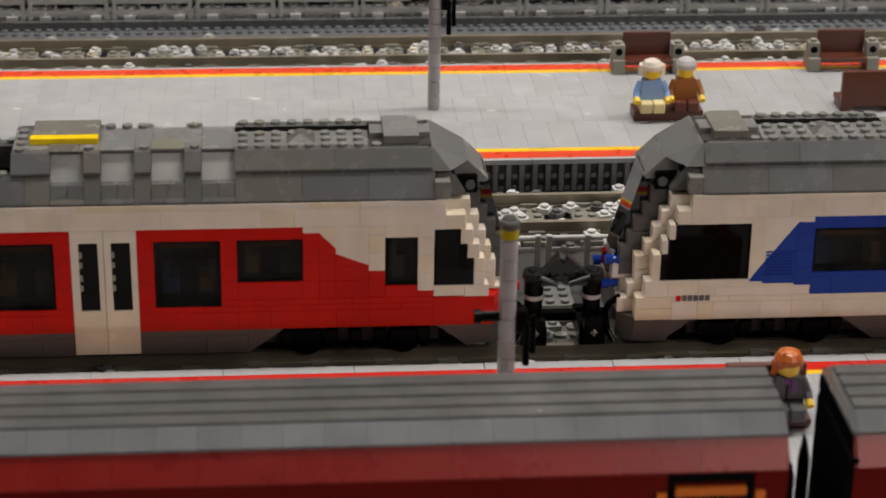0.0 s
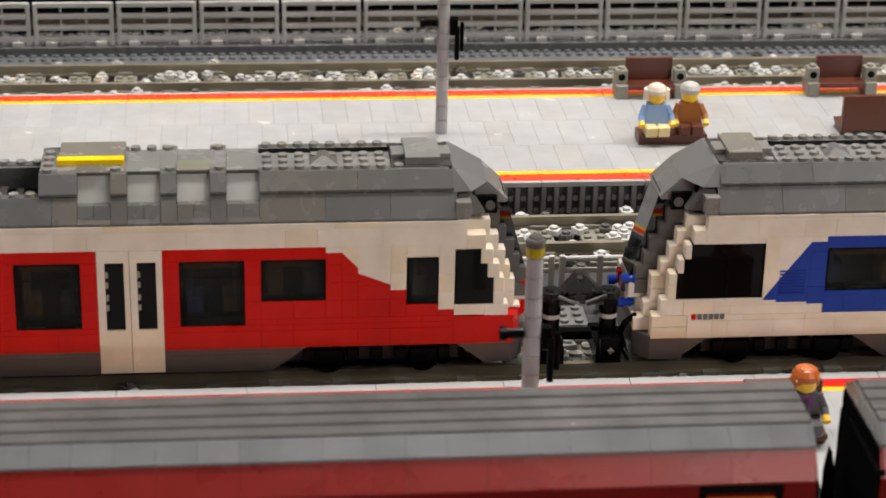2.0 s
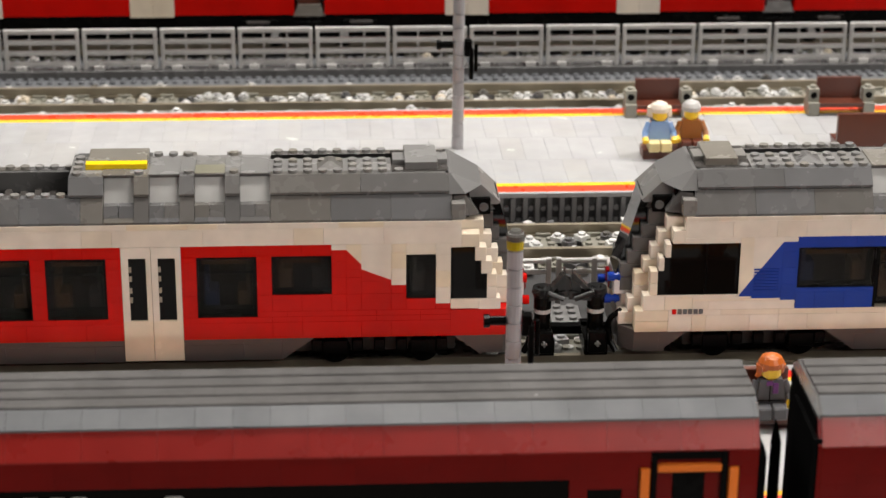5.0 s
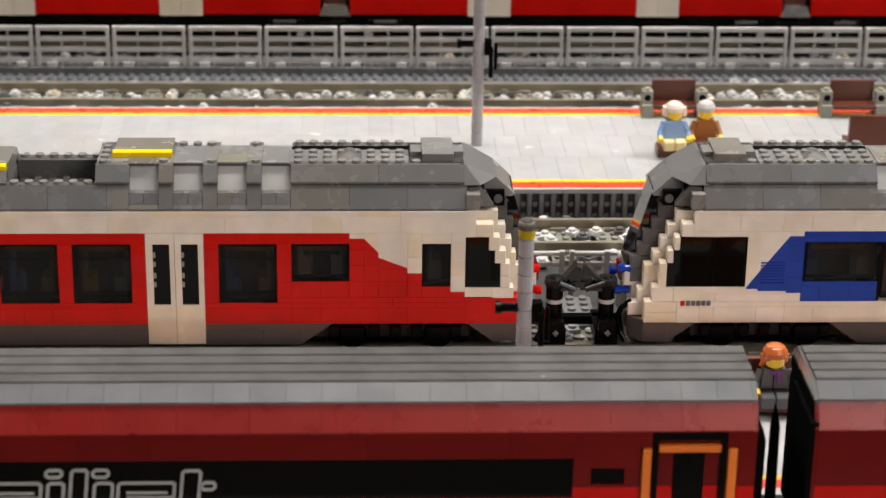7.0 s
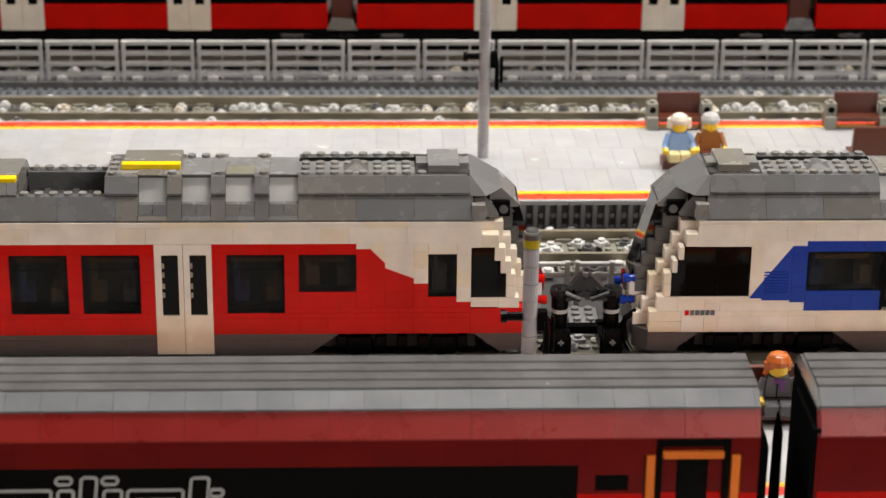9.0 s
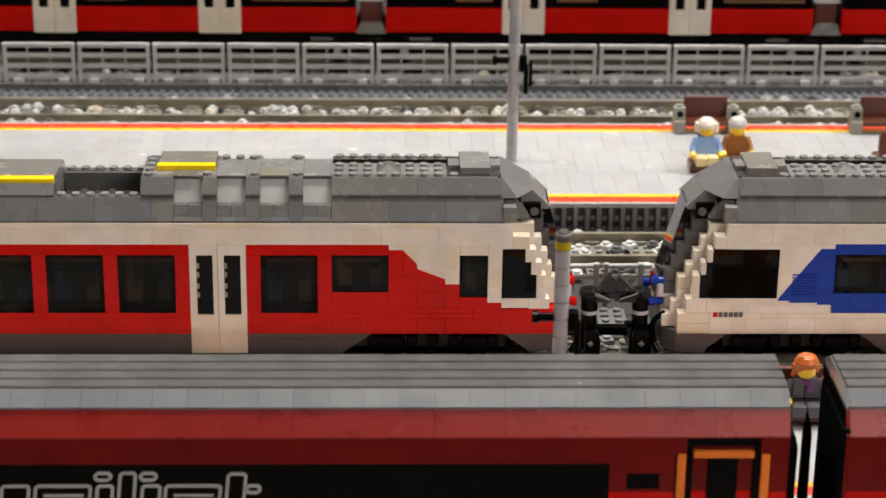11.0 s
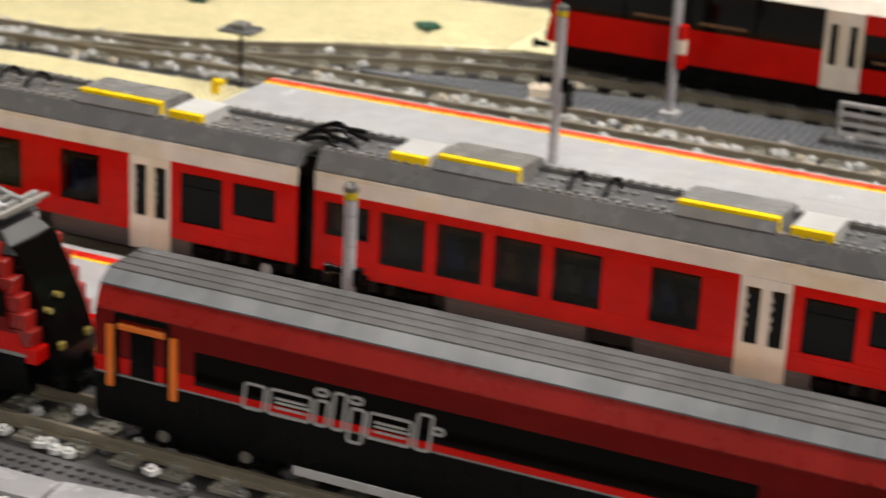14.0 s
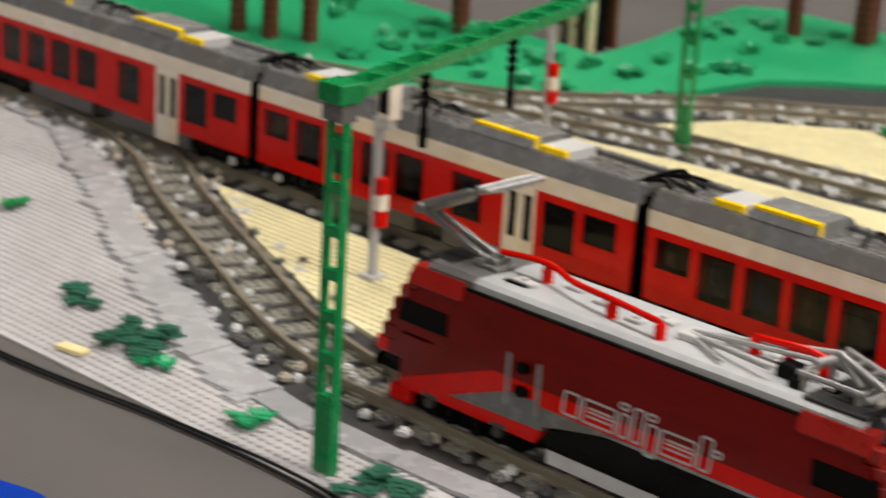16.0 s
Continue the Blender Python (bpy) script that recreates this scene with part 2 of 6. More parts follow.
def sleeper_shape(g):
    g.box(-7.9, 7.9, -32, 32, 0, 3.2, 0.3)
    for y in (-28, 28, -12, -4, 4, 12):
        for x in (-4, 4):
            g.stud(x, y, 3.2, 8)
    for y in (-20, 20):
        g.box(-5, 5, y - 3.6, y + 3.6, 3.0, 6.0, 0.4)


def track(label, pts, fill=0.6, step=32.0, seed=1, shoulder=0.5, tight=0, wide=0, mix=(0.70, 0.16, 0.14), round_share=0.42):
    r = random.Random(seed)
    path = smooth_path(pts)
    t = thing("railway_track", label, "track", kind="structure")
    for off in (-20, 20):
        g = Geo()
        sweep(g, path, off, 2.6, GZ + 3.2, GZ + 5.0)
        sweep(g, path, off, 0.9, GZ + 4.9, GZ + 9.0)
        sweep(g, path, off, 1.7, GZ + 8.9, GZ + 11.2)
        part("rail", g, RAIL, t, "dull metal rail")
    for p, d in along(path, step):
        ob = piece("sleeper", (1,), SLEEPER, t, (p.x, p.y, GZ), sleeper_shape)
        ob.rotation_euler.z = math.atan2(d.y, d.x)
    dark, pale, cream = Geo(), Geo(), Geo()
    for i, (p, d) in enumerate(along(path, 8.0)):
        n = Vector((-d.y, d.x))
        on = (0.10, 0.7, 1.7, 0.7)[i % 4]
        for k in range(-6 - wide, 6):
            q = p + n * (k * 8.0 + 4.0 + r.uniform(-1.5, 1.5)) + d * r.uniform(-2, 2)
            if abs(abs(k * 8.0 + 4.0) - 20) < 3:
                continue
            thin = 0.3 if wide and p.x > -730 else 1.0
            if r.random() < thin * 0.48 * fill * on * (1.0 if -4 + tight <= k <= 3 - tight else shoulder * (0.5 if k < 0 else 1.0)):
                z = GZ + (r.choice((0.1, 1.7, 3.3)) if i % 4 == 2 else r.choice((1.7, 3.3, 4.9)))
                tgt = r.choices((pale, dark, cream), mix)[0]
                a = r.uniform(0, 1.6)
                if r.random() < round_share:
                    tgt.tube((q.x, q.y, z), (q.x, q.y, z + 3.1), 4.1, 4.1, 10)
                else:
                    c, s = 5.2 * math.cos(a), 5.2 * math.sin(a)
                    tgt.prism_z([(q.x + c, q.y + s), (q.x - s, q.y + c), (q.x - c, q.y - s), (q.x + s, q.y - c)], z, z + 3.1)
                tgt.stud(q.x, q.y, z + 3.1, 8)
    part("ballast_plates", dark, DGREY, t, "loose dark grey ballast plates", "stuff")
    part("ballast_stones", pale, mat("pale_ballast_plastic", (0.55, 0.545, 0.53), 0.26, var=0.25), t, "loose pale grey round ballast plates", "stuff")
    part("cream_ballast_stones", cream, mat("cream_ballast_plastic", (0.48, 0.42, 0.33), 0.3, var=0.2), t, "loose cream round ballast plates", "stuff")
    return t


def sheet(name, label, poly, z0, z1, material, category):
    g = Geo()
    n = len(poly)
    g.v = [(x, y, z0) for x, y in poly] + [(x, y, z1) for x, y in poly]
    g.f = [list(range(n, 2 * n)), list(range(n - 1, -1, -1))] + [[i, (i + 1) % n, n + (i + 1) % n, n + i] for i in range(n)]
    area = sum(poly[i][0] * poly[(i + 1) % n][1] - poly[(i + 1) % n][0] * poly[i][1] for i in range(n))
    if area < 0:
        g.f = [f[::-1] for f in g.f]
    return tagged(part(name, g, material), label, category, kind="structure")


def inside(poly, x, y):
    c = False
    for (x0, y0), (x1, y1) in zip(poly, poly[1:] + poly[:1]):
        if (y0 > y) != (y1 > y) and x < (x1 - x0) * (y - y0) / (y1 - y0) + x0:
            c = not c
    return c


def studs_on(poly, z, parent, material, step=8.0, n=8, keep=None):
    g = Geo()
    xs, ys = [p[0] for p in poly], [p[1] for p in poly]
    for i in range(int(min(xs) // step), int(max(xs) // step) + 1):
        for j in range(int(min(ys) // step), int(max(ys) // step) + 1):
            x, y = (i + 0.5) * step, (j + 0.5) * step
            if all(inside(poly, x + a, y + b) for a, b in ((-3, -3), (3, 3), (-3, 3), (3, -3))) and (keep is None or keep(x, y)):
                g.stud(x, y, z, n)
    return part("studs", g, material, parent, kind="stuff")


# hall floor, walls and ceiling, out of view
tagged(part("floor", Geo().box(-13000, 13000, -13000, 13000, -860, -800, 0), mat("hall_floor", (0.07, 0.065, 0.06), 0.6)), "grey hall floor", "floor", kind="structure")
tagged(part("ceiling", Geo().box(-13000, 13000, -13000, 13000, 4020, 4080, 0), mat("hall_ceiling", (0.07, 0.066, 0.06), 0.8)), "dark hall ceiling", "ceiling", kind="structure")
HALLWALL = mat("hall_wall", (0.08, 0.074, 0.068), 0.8)
for nm, b in (("wall_west", (-13060, -13000, -13000, 13000)), ("wall_east", (13000, 13060, -13000, 13000)), ("wall_south", (-13000, 13000, -13060, -13000)), ("wall_north", (-13000, 13000, 13000, 13060))):
    tagged(part(nm, Geo().box(*b, -860, 4080, 0), HALLWALL), "plain dark hall wall", "wall", kind="structure")
tagged(part("ground", Geo().box(-3600, 2400, -900, 2600, -800, -0.4, 0), CLOTH), "dark taupe cloth over the exhibition table", "table", kind="structure")

BED = [(-2700, 60), (-1900, 2), (-1760, -62), (-1620, -132), (-1488, -195), (-1385, -242), (-1260, -285), (1300, -285), (1300, 1000), (-1150, 1000), (-1300, 925), (-1560, 815), (-1640, 700), (-1800, 440), (-2700, 440)]
sheet("baseplate", "dark grey building baseplates under the tracks", BED, -0.4, GZ, mat("dark_bed_plastic", (0.026, 0.0245, 0.025), 0.45, var=0.1), "baseplate")
A_PATH = [(900, -229), (200, -229), (-500, -229), (-1150, -229), (-1250, -223), (-1342, -197), (-1479, -136), (-1621, -72), (-1740, -10), (-1850, 22), (-1980, 32), (-2300, 32)]
B_PATH = [(1000, 32), (0, 32), (-1000, 32), (-1700, 32), (-2700, 32)]
C_PATH = [(1000, 187), (0, 187), (-900, 187), (-1100, 187), (-1400, 170), (-1700, 120), (-2000, 60), (-2300, 34)]
D_PATH = [(1000, 478), (0, 478), (-700, 480), (-1050, 470), (-1250, 458), (-1450, 438), (-1620, 408), (-1900, 330), (-2300, 200)]
E_PATH = [(1000, 628), (0, 628), (-700, 626), (-880, 606), (-1010, 560), (-1120, 505), (-1250, 462)]
F_PATH = [(-900, 905), (-1030, 884), (-1228, 796), (-1374, 735), (-1480, 650), (-1560, 585), (-1620, 510), (-1700, 420), (-1800, 368)]
track("straight toy track on grey sleepers carrying the red express train", A_PATH, 0.42, seed=2, shoulder=1.25, wide=1, mix=(0.40, 0.44, 0.16))
track("straight toy track with loose grey ballast under the white trains", B_PATH, 0.95, seed=3, shoulder=0.08, tight=1)
track("empty toy track with grey ballast beside the long platform", C_PATH, 1.3, seed=4, shoulder=0.3, mix=(0.76, 0.16, 0.08))
track("empty toy track with pale ballast behind the long platform", D_PATH, 1.3, seed=5, shoulder=0.16, mix=(0.82, 0.10, 0.08), round_share=0.85)
track("toy track behind the grey fence", E_PATH, 0.12, seed=6)
track("curved toy track round the green meadow", F_PATH, 0.8, seed=7)

WHITE_PLATE = [(-2700, 45), (-1900, -12), (-1760, -74), (-1620, -144), (-1488, -207), (-1385, -254), (-1290, -297), (-1073, -305), (-600, -308), (400, -308), (400, -345), (-700, -350), (-960, -362), (-1225, -362), (-1460, -364), (-2700, -364)]
w = sheet("baseplate", "pale grey studded baseplate along the table's edge", WHITE_PLATE, -0.4, GZ, mat("pale_baseplate", (0.42, 0.40, 0.395), 0.4, var=0.03), "baseplate")
studs_on(WHITE_PLATE, GZ, w, mat("pale_baseplate", (0.5, 0.5, 0.49)), keep=lambda x, y: -2100 < x < -560)
# pale tiles laid along the ballast
strip = smooth_path([(-2300, 60), (-1900, 10), (-1750, -56), (-1611, -126), (-1480, -192), (-1380, -238), (-1250, -281), (-1080, -281), (-1040, -283), (-958, -290), (-900, -297), (-760, -296), (-700, -287), (-600, -286), (300, -286)], 8)
edge = thing("tile_edging", "pale grey flat tiles edging the studded baseplate", "tiles", kind="structure")
# stepped tiles follow the curve stud by stud
sx = -2296.0
while sx < -1256:
    q = min(strip, key=lambda p: abs(p.x - sx - 8))
    piece("tile", (15.8, 40, 3.2), mat("pale_edge_tile", (0.32, 0.313, 0.318), 0.26, var=0.06), edge, (sx, round(q.y / 8) * 8 - 37, GZ + (0, 0, 1.6)[int(sx // 64) % 3]))
    sx += 16
for p, d in along([p for p in strip if p.x > -1262], 64.2):
    ob = piece("tile", (64, 24, 3.2), mat("grey_edge_tile", (0.28, 0.276, 0.282), 0.26, var=0.08), edge, (p.x, p.y, GZ + rng.choice((0, 0, 1.6))))
    ob.rotation_euler.z = math.atan2(d.y, d.x)
    ob.location.x -= 24 * MM * -math.sin(ob.rotation_euler.z)
    ob.location.y -= (24 + rng.choice((0, 0, 2))) * MM * math.cos(ob.rotation_euler.z)

SHOULDER = [(-1016, -268), (-1016, -284.5), (-958, -289.5), (-900, -296.5), (-760, -295.5), (-705, -286.5), (-560, -285.5), (-560, -274), (-720, -270)]
sa = sheet("baseplate", "dark bluish grey studded plates beside the near track", SHOULDER, GZ - 0.4, GZ + 1.4, mat("slate_baseplate", (0.058, 0.056, 0.058), 0.4), "baseplate")
studs_on(SHOULDER, GZ + 1.4, sa, mat("slate_baseplate", (0.12, 0.12, 0.125)), n=8)
TAN_NEAR = [(-1060, -174), (-1235, -174), (-1360, -148), (-1500, -90), (-1625, -28), (-1640, -16), (-1060, -16)]
tn = sheet("baseplate", "tan studded baseplate between the tracks", TAN_NEAR, GZ - 0.4, GZ + 3.2, TAN, "baseplate")
studs_on(TAN_NEAR, GZ + 3.2, tn, TAN)
TAN_MID = [(-1020, 240), (-1380, 220), (-1600, 185), (-1900, 110), (-1900, 275), (-1640, 355), (-1450, 388), (-1250, 408), (-1020, 420)]
tm = sheet("baseplate", "tan studded baseplate past the platform's end", TAN_MID, GZ - 0.4, GZ + 3.2, TAN, "baseplate")
studs_on(TAN_MID, GZ + 3.2, tm, TAN, n=6)
TAN_FAR = [(-1180, 520), (-1290, 500), (-1450, 482), (-1560, 470), (-1520, 560), (-1420, 640), (-1330, 690), (-1210, 745), (-1020, 830), (-850, 850), (-700, 850), (-700, 690), (-890, 680), (-1050, 605)]
tf = sheet("baseplate", "tan sandy baseplate inside the curved track", TAN_FAR, GZ - 0.4, GZ + 3.2, TAN, "baseplate")
studs_on(TAN_FAR, GZ + 3.2, tf, TAN, n=6, keep=lambda x, y: x < -900)
MEADOW = [(-1250, 890), (-1400, 850), (-1515, 818), (-1565, 770), (-1606, 715), (-1616, 617), (-1650, 532), (-1700, 458), (-1775, 320), (-2100, 260), (-2700, 250), (-2700, 720), (-2117, 665), (-1959, 650), (-1842, 656), (-1786, 645), (-1805, 763), (-1844, 906), (-1870, 1020), (-1823, 1053), (-1670, 1047), (-1400, 1010), (-1200, 960)]
sheet("meadow", "bright green meadow baseplates with small plants", MEADOW, GZ - 0.4, GZ + 6.4, GRASS, "meadow")

# the long platform and the narrow one
STRIPE_R = mat("red_tile", (0.72, 0.06, 0.02), 0.28, var=0.05)
STRIPE_Y = mat("yellow_tile", (0.85, 0.50, 0.02), 0.28, var=0.05)


def platform(label, x0, x1, y0, y1, z, near, far, lip=3.3, band=10.5, line=5.5, red=None):
    t = thing("platform", label, "platform", kind="structure")
    # core coloured dark to give the shade behind the grille bricks
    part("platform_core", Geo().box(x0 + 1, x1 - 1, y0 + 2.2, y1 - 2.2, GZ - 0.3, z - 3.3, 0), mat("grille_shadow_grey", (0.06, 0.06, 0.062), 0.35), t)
    wall = Geo()
    for side, on in ((y0, near), (y1, far)):
        if on:
            s = 1 if side == y0 else -1
            for i in range(int((x1 - x0) / 8)):
                xa = x0 + 8 * i
                wall.box(xa, xa + 3.2, side - s * 1.5, side + s * 2.4, GZ, z - 3.4, 0.3)
                zm = (GZ + z) / 2 - 1
                for zz in (zm - 8, zm):
                    wall.tube((xa + 5.6, side + s * 2.3, zz), (xa + 5.6, side + s * 0.4, zz), 1.9, 1.9, 8)
    part("side_grilles", wall, mat("grille_grey", (0.19, 0.187, 0.19), 0.3), t, "grey grille bricks along the platform's side", "stuff")
    rows = []
    if near:
        e = y0 - 1.5
        rows += [("edge_strip", e, e + lip, PALE), ("red_stripe", e + lip, e + lip + band, red or STRIPE_R), ("yellow_stripe", e + lip + band, e + lip + band + line, STRIPE_Y)]
    if far:
        e = y1 + 1.5
        rows += [("edge_strip", e - lip, e, PALE), ("red_stripe", e - lip - band, e - lip, red or STRIPE_R), ("yellow_stripe", e - lip - band - line, e - lip - band, STRIPE_Y)]
    for nm, a, b, m in rows:
        g = Geo()
        x = x0
        while x < x1 - 1:
            xe = min(x + 64, x1)
            g.box(x + 0.1, xe - 0.1, a + 0.06, b - 0.06, z - 3.2, z, 0.2)
            x = xe
        part(nm, g, m, t)
    wd = lip + band + line - 1.5
    ya, yb = y0 + (wd if near else 0), y1 - (wd if far else 0)
    n = max(1, round((yb - ya) / 48))
    for j in range(n):
        a, b = ya + (yb - ya) * j / n, ya + (yb - ya) * (j + 1) / n
        i, x = 0, x0 - (8 if j % 2 else 0)
        while x < x1:
            xa, xe = max(x, x0), min(x + 16, x1)
            if xe - xa > 2:
                piece("tile", (xe - xa, b - a, 3.2), PALE, t, (xa, a, z - 3.2))
            x += 16
    return t


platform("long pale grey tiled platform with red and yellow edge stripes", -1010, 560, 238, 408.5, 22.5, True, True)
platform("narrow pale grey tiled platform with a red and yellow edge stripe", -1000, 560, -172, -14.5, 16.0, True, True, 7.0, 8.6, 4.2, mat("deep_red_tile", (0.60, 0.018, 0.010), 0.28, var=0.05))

# dark studded strip and fence behind the rear track
STRIP = [(-1000, 530), (-880, 560), (-700, 592), (900, 592), (900, 524), (-700, 524)]
sg = sheet("baseplate", "dark bluish grey studded plates between the rear tracks", STRIP, GZ - 0.4, GZ + 3.2, mat("bluish_grey_plastic", (0.13, 0.135, 0.145), 0.36), "baseplate")
studs_on(STRIP, GZ + 3.2, sg, mat("bluish_grey_plastic", (0.1, 0.105, 0.115)), n=8, keep=lambda x, y: x < 460)


def fence_panel(x, y, z):
    t = thing("fence_panel", "light grey barred plastic fence panel beside the track", "fence", x, y, z, "fence panels")
    for k in range(4):
        part("bar", Geo().box(0.5, 57, -1.5, 1.5, 2.6 + k * 8.6, 6.6 + k * 8.6, 0.6), LGREY, t)
    for k in range(4):
        part("post", Geo().box(0.6 + k * 18.2, 3.6 + k * 18.2, -1.8, 1.8, 0, 32, 0.5) if k in (0, 3) else Geo().box(1.4 + k * 18.2, 2.8 + k * 18.2, -0.2, 1.2, 0, 31, 0.3), LGREY, t)
    for k in (9, 45):
        part("foot", Geo().box(k, k + 7.8, -4, 4, 0, 3.2, 0.3).stud(k + 3.9, 0, 3.2, 8), LGREY, t)
    return t


fp = fence_panel(-548, 548, GZ + 10.0)
part("footing", Geo().box(-560, 700, 541, 555, GZ + 2.8, GZ + 10.0, 0.3), DGREY, None)
tagged(bpy.data.objects["footing"], "dark grey brick footing under the fence", "footing", kind="structure")
for i in range(1, 19):
    copy_thing(fp, Matrix.Translation((( -548 + 60.0 * i) * MM, 548 * MM, (GZ + 10.0) * MM)))

# ---- the two regional trains ----
Z0 = 18.0


def wall_bricks(t, x0, x1, p0, p1, material, y=0.0, depth=8.0, flip=False, r=rng):
    """A stretch of wall laid from single bricks; x in studs, p in plates over the skirt's lower edge."""
    z = p0
    while z < p1 - 0.01:
        h = min(3, p1 - z)
        x = x0
        while x < x1 - 0.01:
            n = min(r.choice((2, 3, 4, 4, 6)), x1 - x)
            if x1 - x - n < 1 and x1 - x - n > 0:
                n = x1 - x
            xa, xe = (x * S, (x + n) * S)
            if flip:
                xa, xe = -xe, -xa
            yy = y if depth > 0 else y + depth
            piece("brick", (round(xe - xa, 3), abs(depth), round(h * P, 3)), material, t, (xa, yy, Z0 + z * P))
            x += n
        z += h


SEATS = [mat("seat_navy", (0.02, 0.035, 0.11), 0.5), mat("seat_brown", (0.10, 0.055, 0.025), 0.5), mat("seat_slate", (0.05, 0.05, 0.055), 0.5)]
# near-black colour stands for the lack of light inside the cars
CORE = mat("unlit_interior_dark", (0.018, 0.016, 0.014), 0.6)


def pane(t, x0, x1, p0, p1, flip, y=0.0, label=""):
    """A window: smoked pane set back in a thin black frame."""
    s = -1 if flip else 1
    a, b = sorted((x0 * S * s, x1 * S * s))
    z0, z1 = Z0 + p0 * P, Z0 + p1 * P
    w = part("window", Geo().box(a + 0.1, b - 0.1, y + 0.9, y + 2.0, z0 + 0.1, z1 - 0.1, 0.1), CLEAR if y < 30 and x1 < 8 else GLASS, t, "smoked dark window pane")
    if y < 30 and x1 < 8:
        w.visible_shadow = False
        k = int(abs(a) // 8)
        part("seat", Geo().box(a + 3, a + 11, 9, 23, Z0 + 12, z0 + 12, 0.8).box(a + 3, a + 6, 9, 23, z0 + 10, z0 + 24, 0.8), SEATS[k % 3], t, "dark seat behind the glass")
        if b - a > 24:
            part("seat", Geo().box(b - 11, b - 3, 9, 23, Z0 + 12, z0 + 12, 0.8).box(b - 6, b - 3, 9, 23, z0 + 10, z0 + 24, 0.8), SEATS[(k + 1) % 3], t, "dark seat behind the glass")
            part("luggage_rack", Geo().box(a + 2, b - 2, 10, 20, z1 - 8, z1 - 5.5, 0.4).box(a + 2, b - 2, 18, 22, z1 - 5.4, z1 - 1.5, 0.4), mat("rack_brown", (0.16, 0.075, 0.028), 0.4), t, "brown rack behind the glass")
    fr = Geo()
    fr.box(a + 0.05, b - 0.05, y + 0.35, y + 2.4, z1 - 1.2, z1 - 0.05, 0.2).box(a + 0.05, b - 0.05, y + 0.35, y + 2.4, z0 + 0.05, z0 + 1.0, 0.2)
    if y < 30:
        fr.box(a + 0.2, b - 0.2, y + 2.4, y + 8.2, z0 + 0.05, z0 + 4.4 if p0 == 8 else z0 + 1.2, 0.2)
    fr.box(a + 0.05, a + 1.0, y + 0.35, y + 2.4, z0 + 1.0, z1 - 1.2, 0.2).box(b - 1.0, b - 0.05, y + 0.35, y + 2.4, z0 + 1.0, z1 - 1.2, 0.2)
    part("window_frame", fr, BLACK, w)
    if z1 - z0 > 32:
        part("sash_bar", Geo().box(a + 1, b - 1, y + 0.5, y + 1.2, z1 - 9.4, z1 - 8.6, 0.1), BLACK, w)
    return w


def door(t, x0, material, flip, y=0.0):
    """A pair of leaves, each with a tall narrow window."""
    s = -1 if flip else 1
    for k in (0, 1):
        a, b = sorted(((x0 + 2 * k) * S * s, (x0 + 2 * k + 2) * S * s))
        wa, wb = sorted(((x0 + (0.5 if k == 0 else 2.45)) * S * s, (x0 + (1.65 if k == 0 else 3.6)) * S * s))
        z0, z1, zw0, zw1 = Z0 + 0.8, Z0 + 21 * P, Z0 + 7.7 * P, Z0 + 19 * P
        g = Geo()
        g.box(a + 0.08, b - 0.08, y - 0.35, y + 4, z0, zw0, 0.25).box(a + 0.08, b - 0.08, y - 0.35, y + 4, zw1, z1, 0.25)
        g.box(a + 0.12, wa, y - 0.3, y + 3.9, zw0 - 1, zw1 + 1, 0.15).box(wb, b - 0.12, y - 0.3, y + 3.9, zw0 - 1, zw1 + 1, 0.15)
        d = part("door", g, material, t)
        part("window", Geo().box(wa, wb, y + 0.8, y + 2.5, zw0, zw1, 0.1), GLASS, d, "narrow smoked door window")
        q = Geo()
        for i in range(4):
            q.box(wa + 0.1, wa + 1.5, y + 0.2, y + 0.79, zw0 + 10.5 + i * 5.4 + (1.4 if i > 1 else 0), zw0 + 13.6 + i * 5.4 + (1.4 if i > 1 else 0), 0.1)
        # bracket colour dimmed to paint in the shade of the window opening
        part("handrail", q, mat("shaded_window_bracket", (0.30, 0.26, 0.20), 0.4), d)


def roof_slope(t, x0, x1, p0, p1, ya, yb, material, flip, name="roof_slope", n=6):
    s = -1 if flip else 1
    x = x0
    while x < x1 - 0.01:
        m = min(n, x1 - x)
        a, b = sorted((x * S * s, (x + m) * S * s))
        z0, z1 = Z0 + p0 * P, Z0 + p1 * P
        for k, (u, v) in enumerate(((ya, yb), (64 - ya, 64 - yb))):
            e = 0.5 if k == 0 else -0.5
            part(name, Geo().prism_x([(u, z0), (u, z0 + 1.3), (v, z1), (v + 5.5 * e * 2, z1), (v + 5.5 * e * 2, z0)], a + 0.08, b - 0.08), material, t)
        x += m


def bogie(t, xc, hub=0):
    g = Geo()
    g.box(xc - 38, xc + 38, 12, 52, Z0 - 3.5, Z0 + 8, 0.4)
    for dx in (-24, 24):
        for y in (9, 55):
            g.tube((xc + dx, y - 2.5, 21.3), (xc + dx, y + 2.5, 21.3), 8.4, 8.4, 18)
            g.tube((xc + dx, y - 3.5, 21.3), (xc + dx, y + 3.5, 21.3), 3, 3, 10)
        g.box(xc + dx - 7, xc + dx + 7, 4, 8, Z0 + 1, Z0 + 9, 0.4)
    for dx in (-34, -12, 0, 12, 34):
        g.box(xc + dx - 3, xc + dx + 3, 3, 7, Z0 + 3, Z0 + 10, 0.5)
    bg = part("bogie", g, BLACK, t, "black bogie with wheels on the rails")
    if hub:
        part("hub", Geo().tube((xc + 24 * hub, 4.6, 21.3), (xc + 24 * hub, 2.4, 21.3), 4.4, 3.6, 14), LGREY, bg, "pale wheel hub")


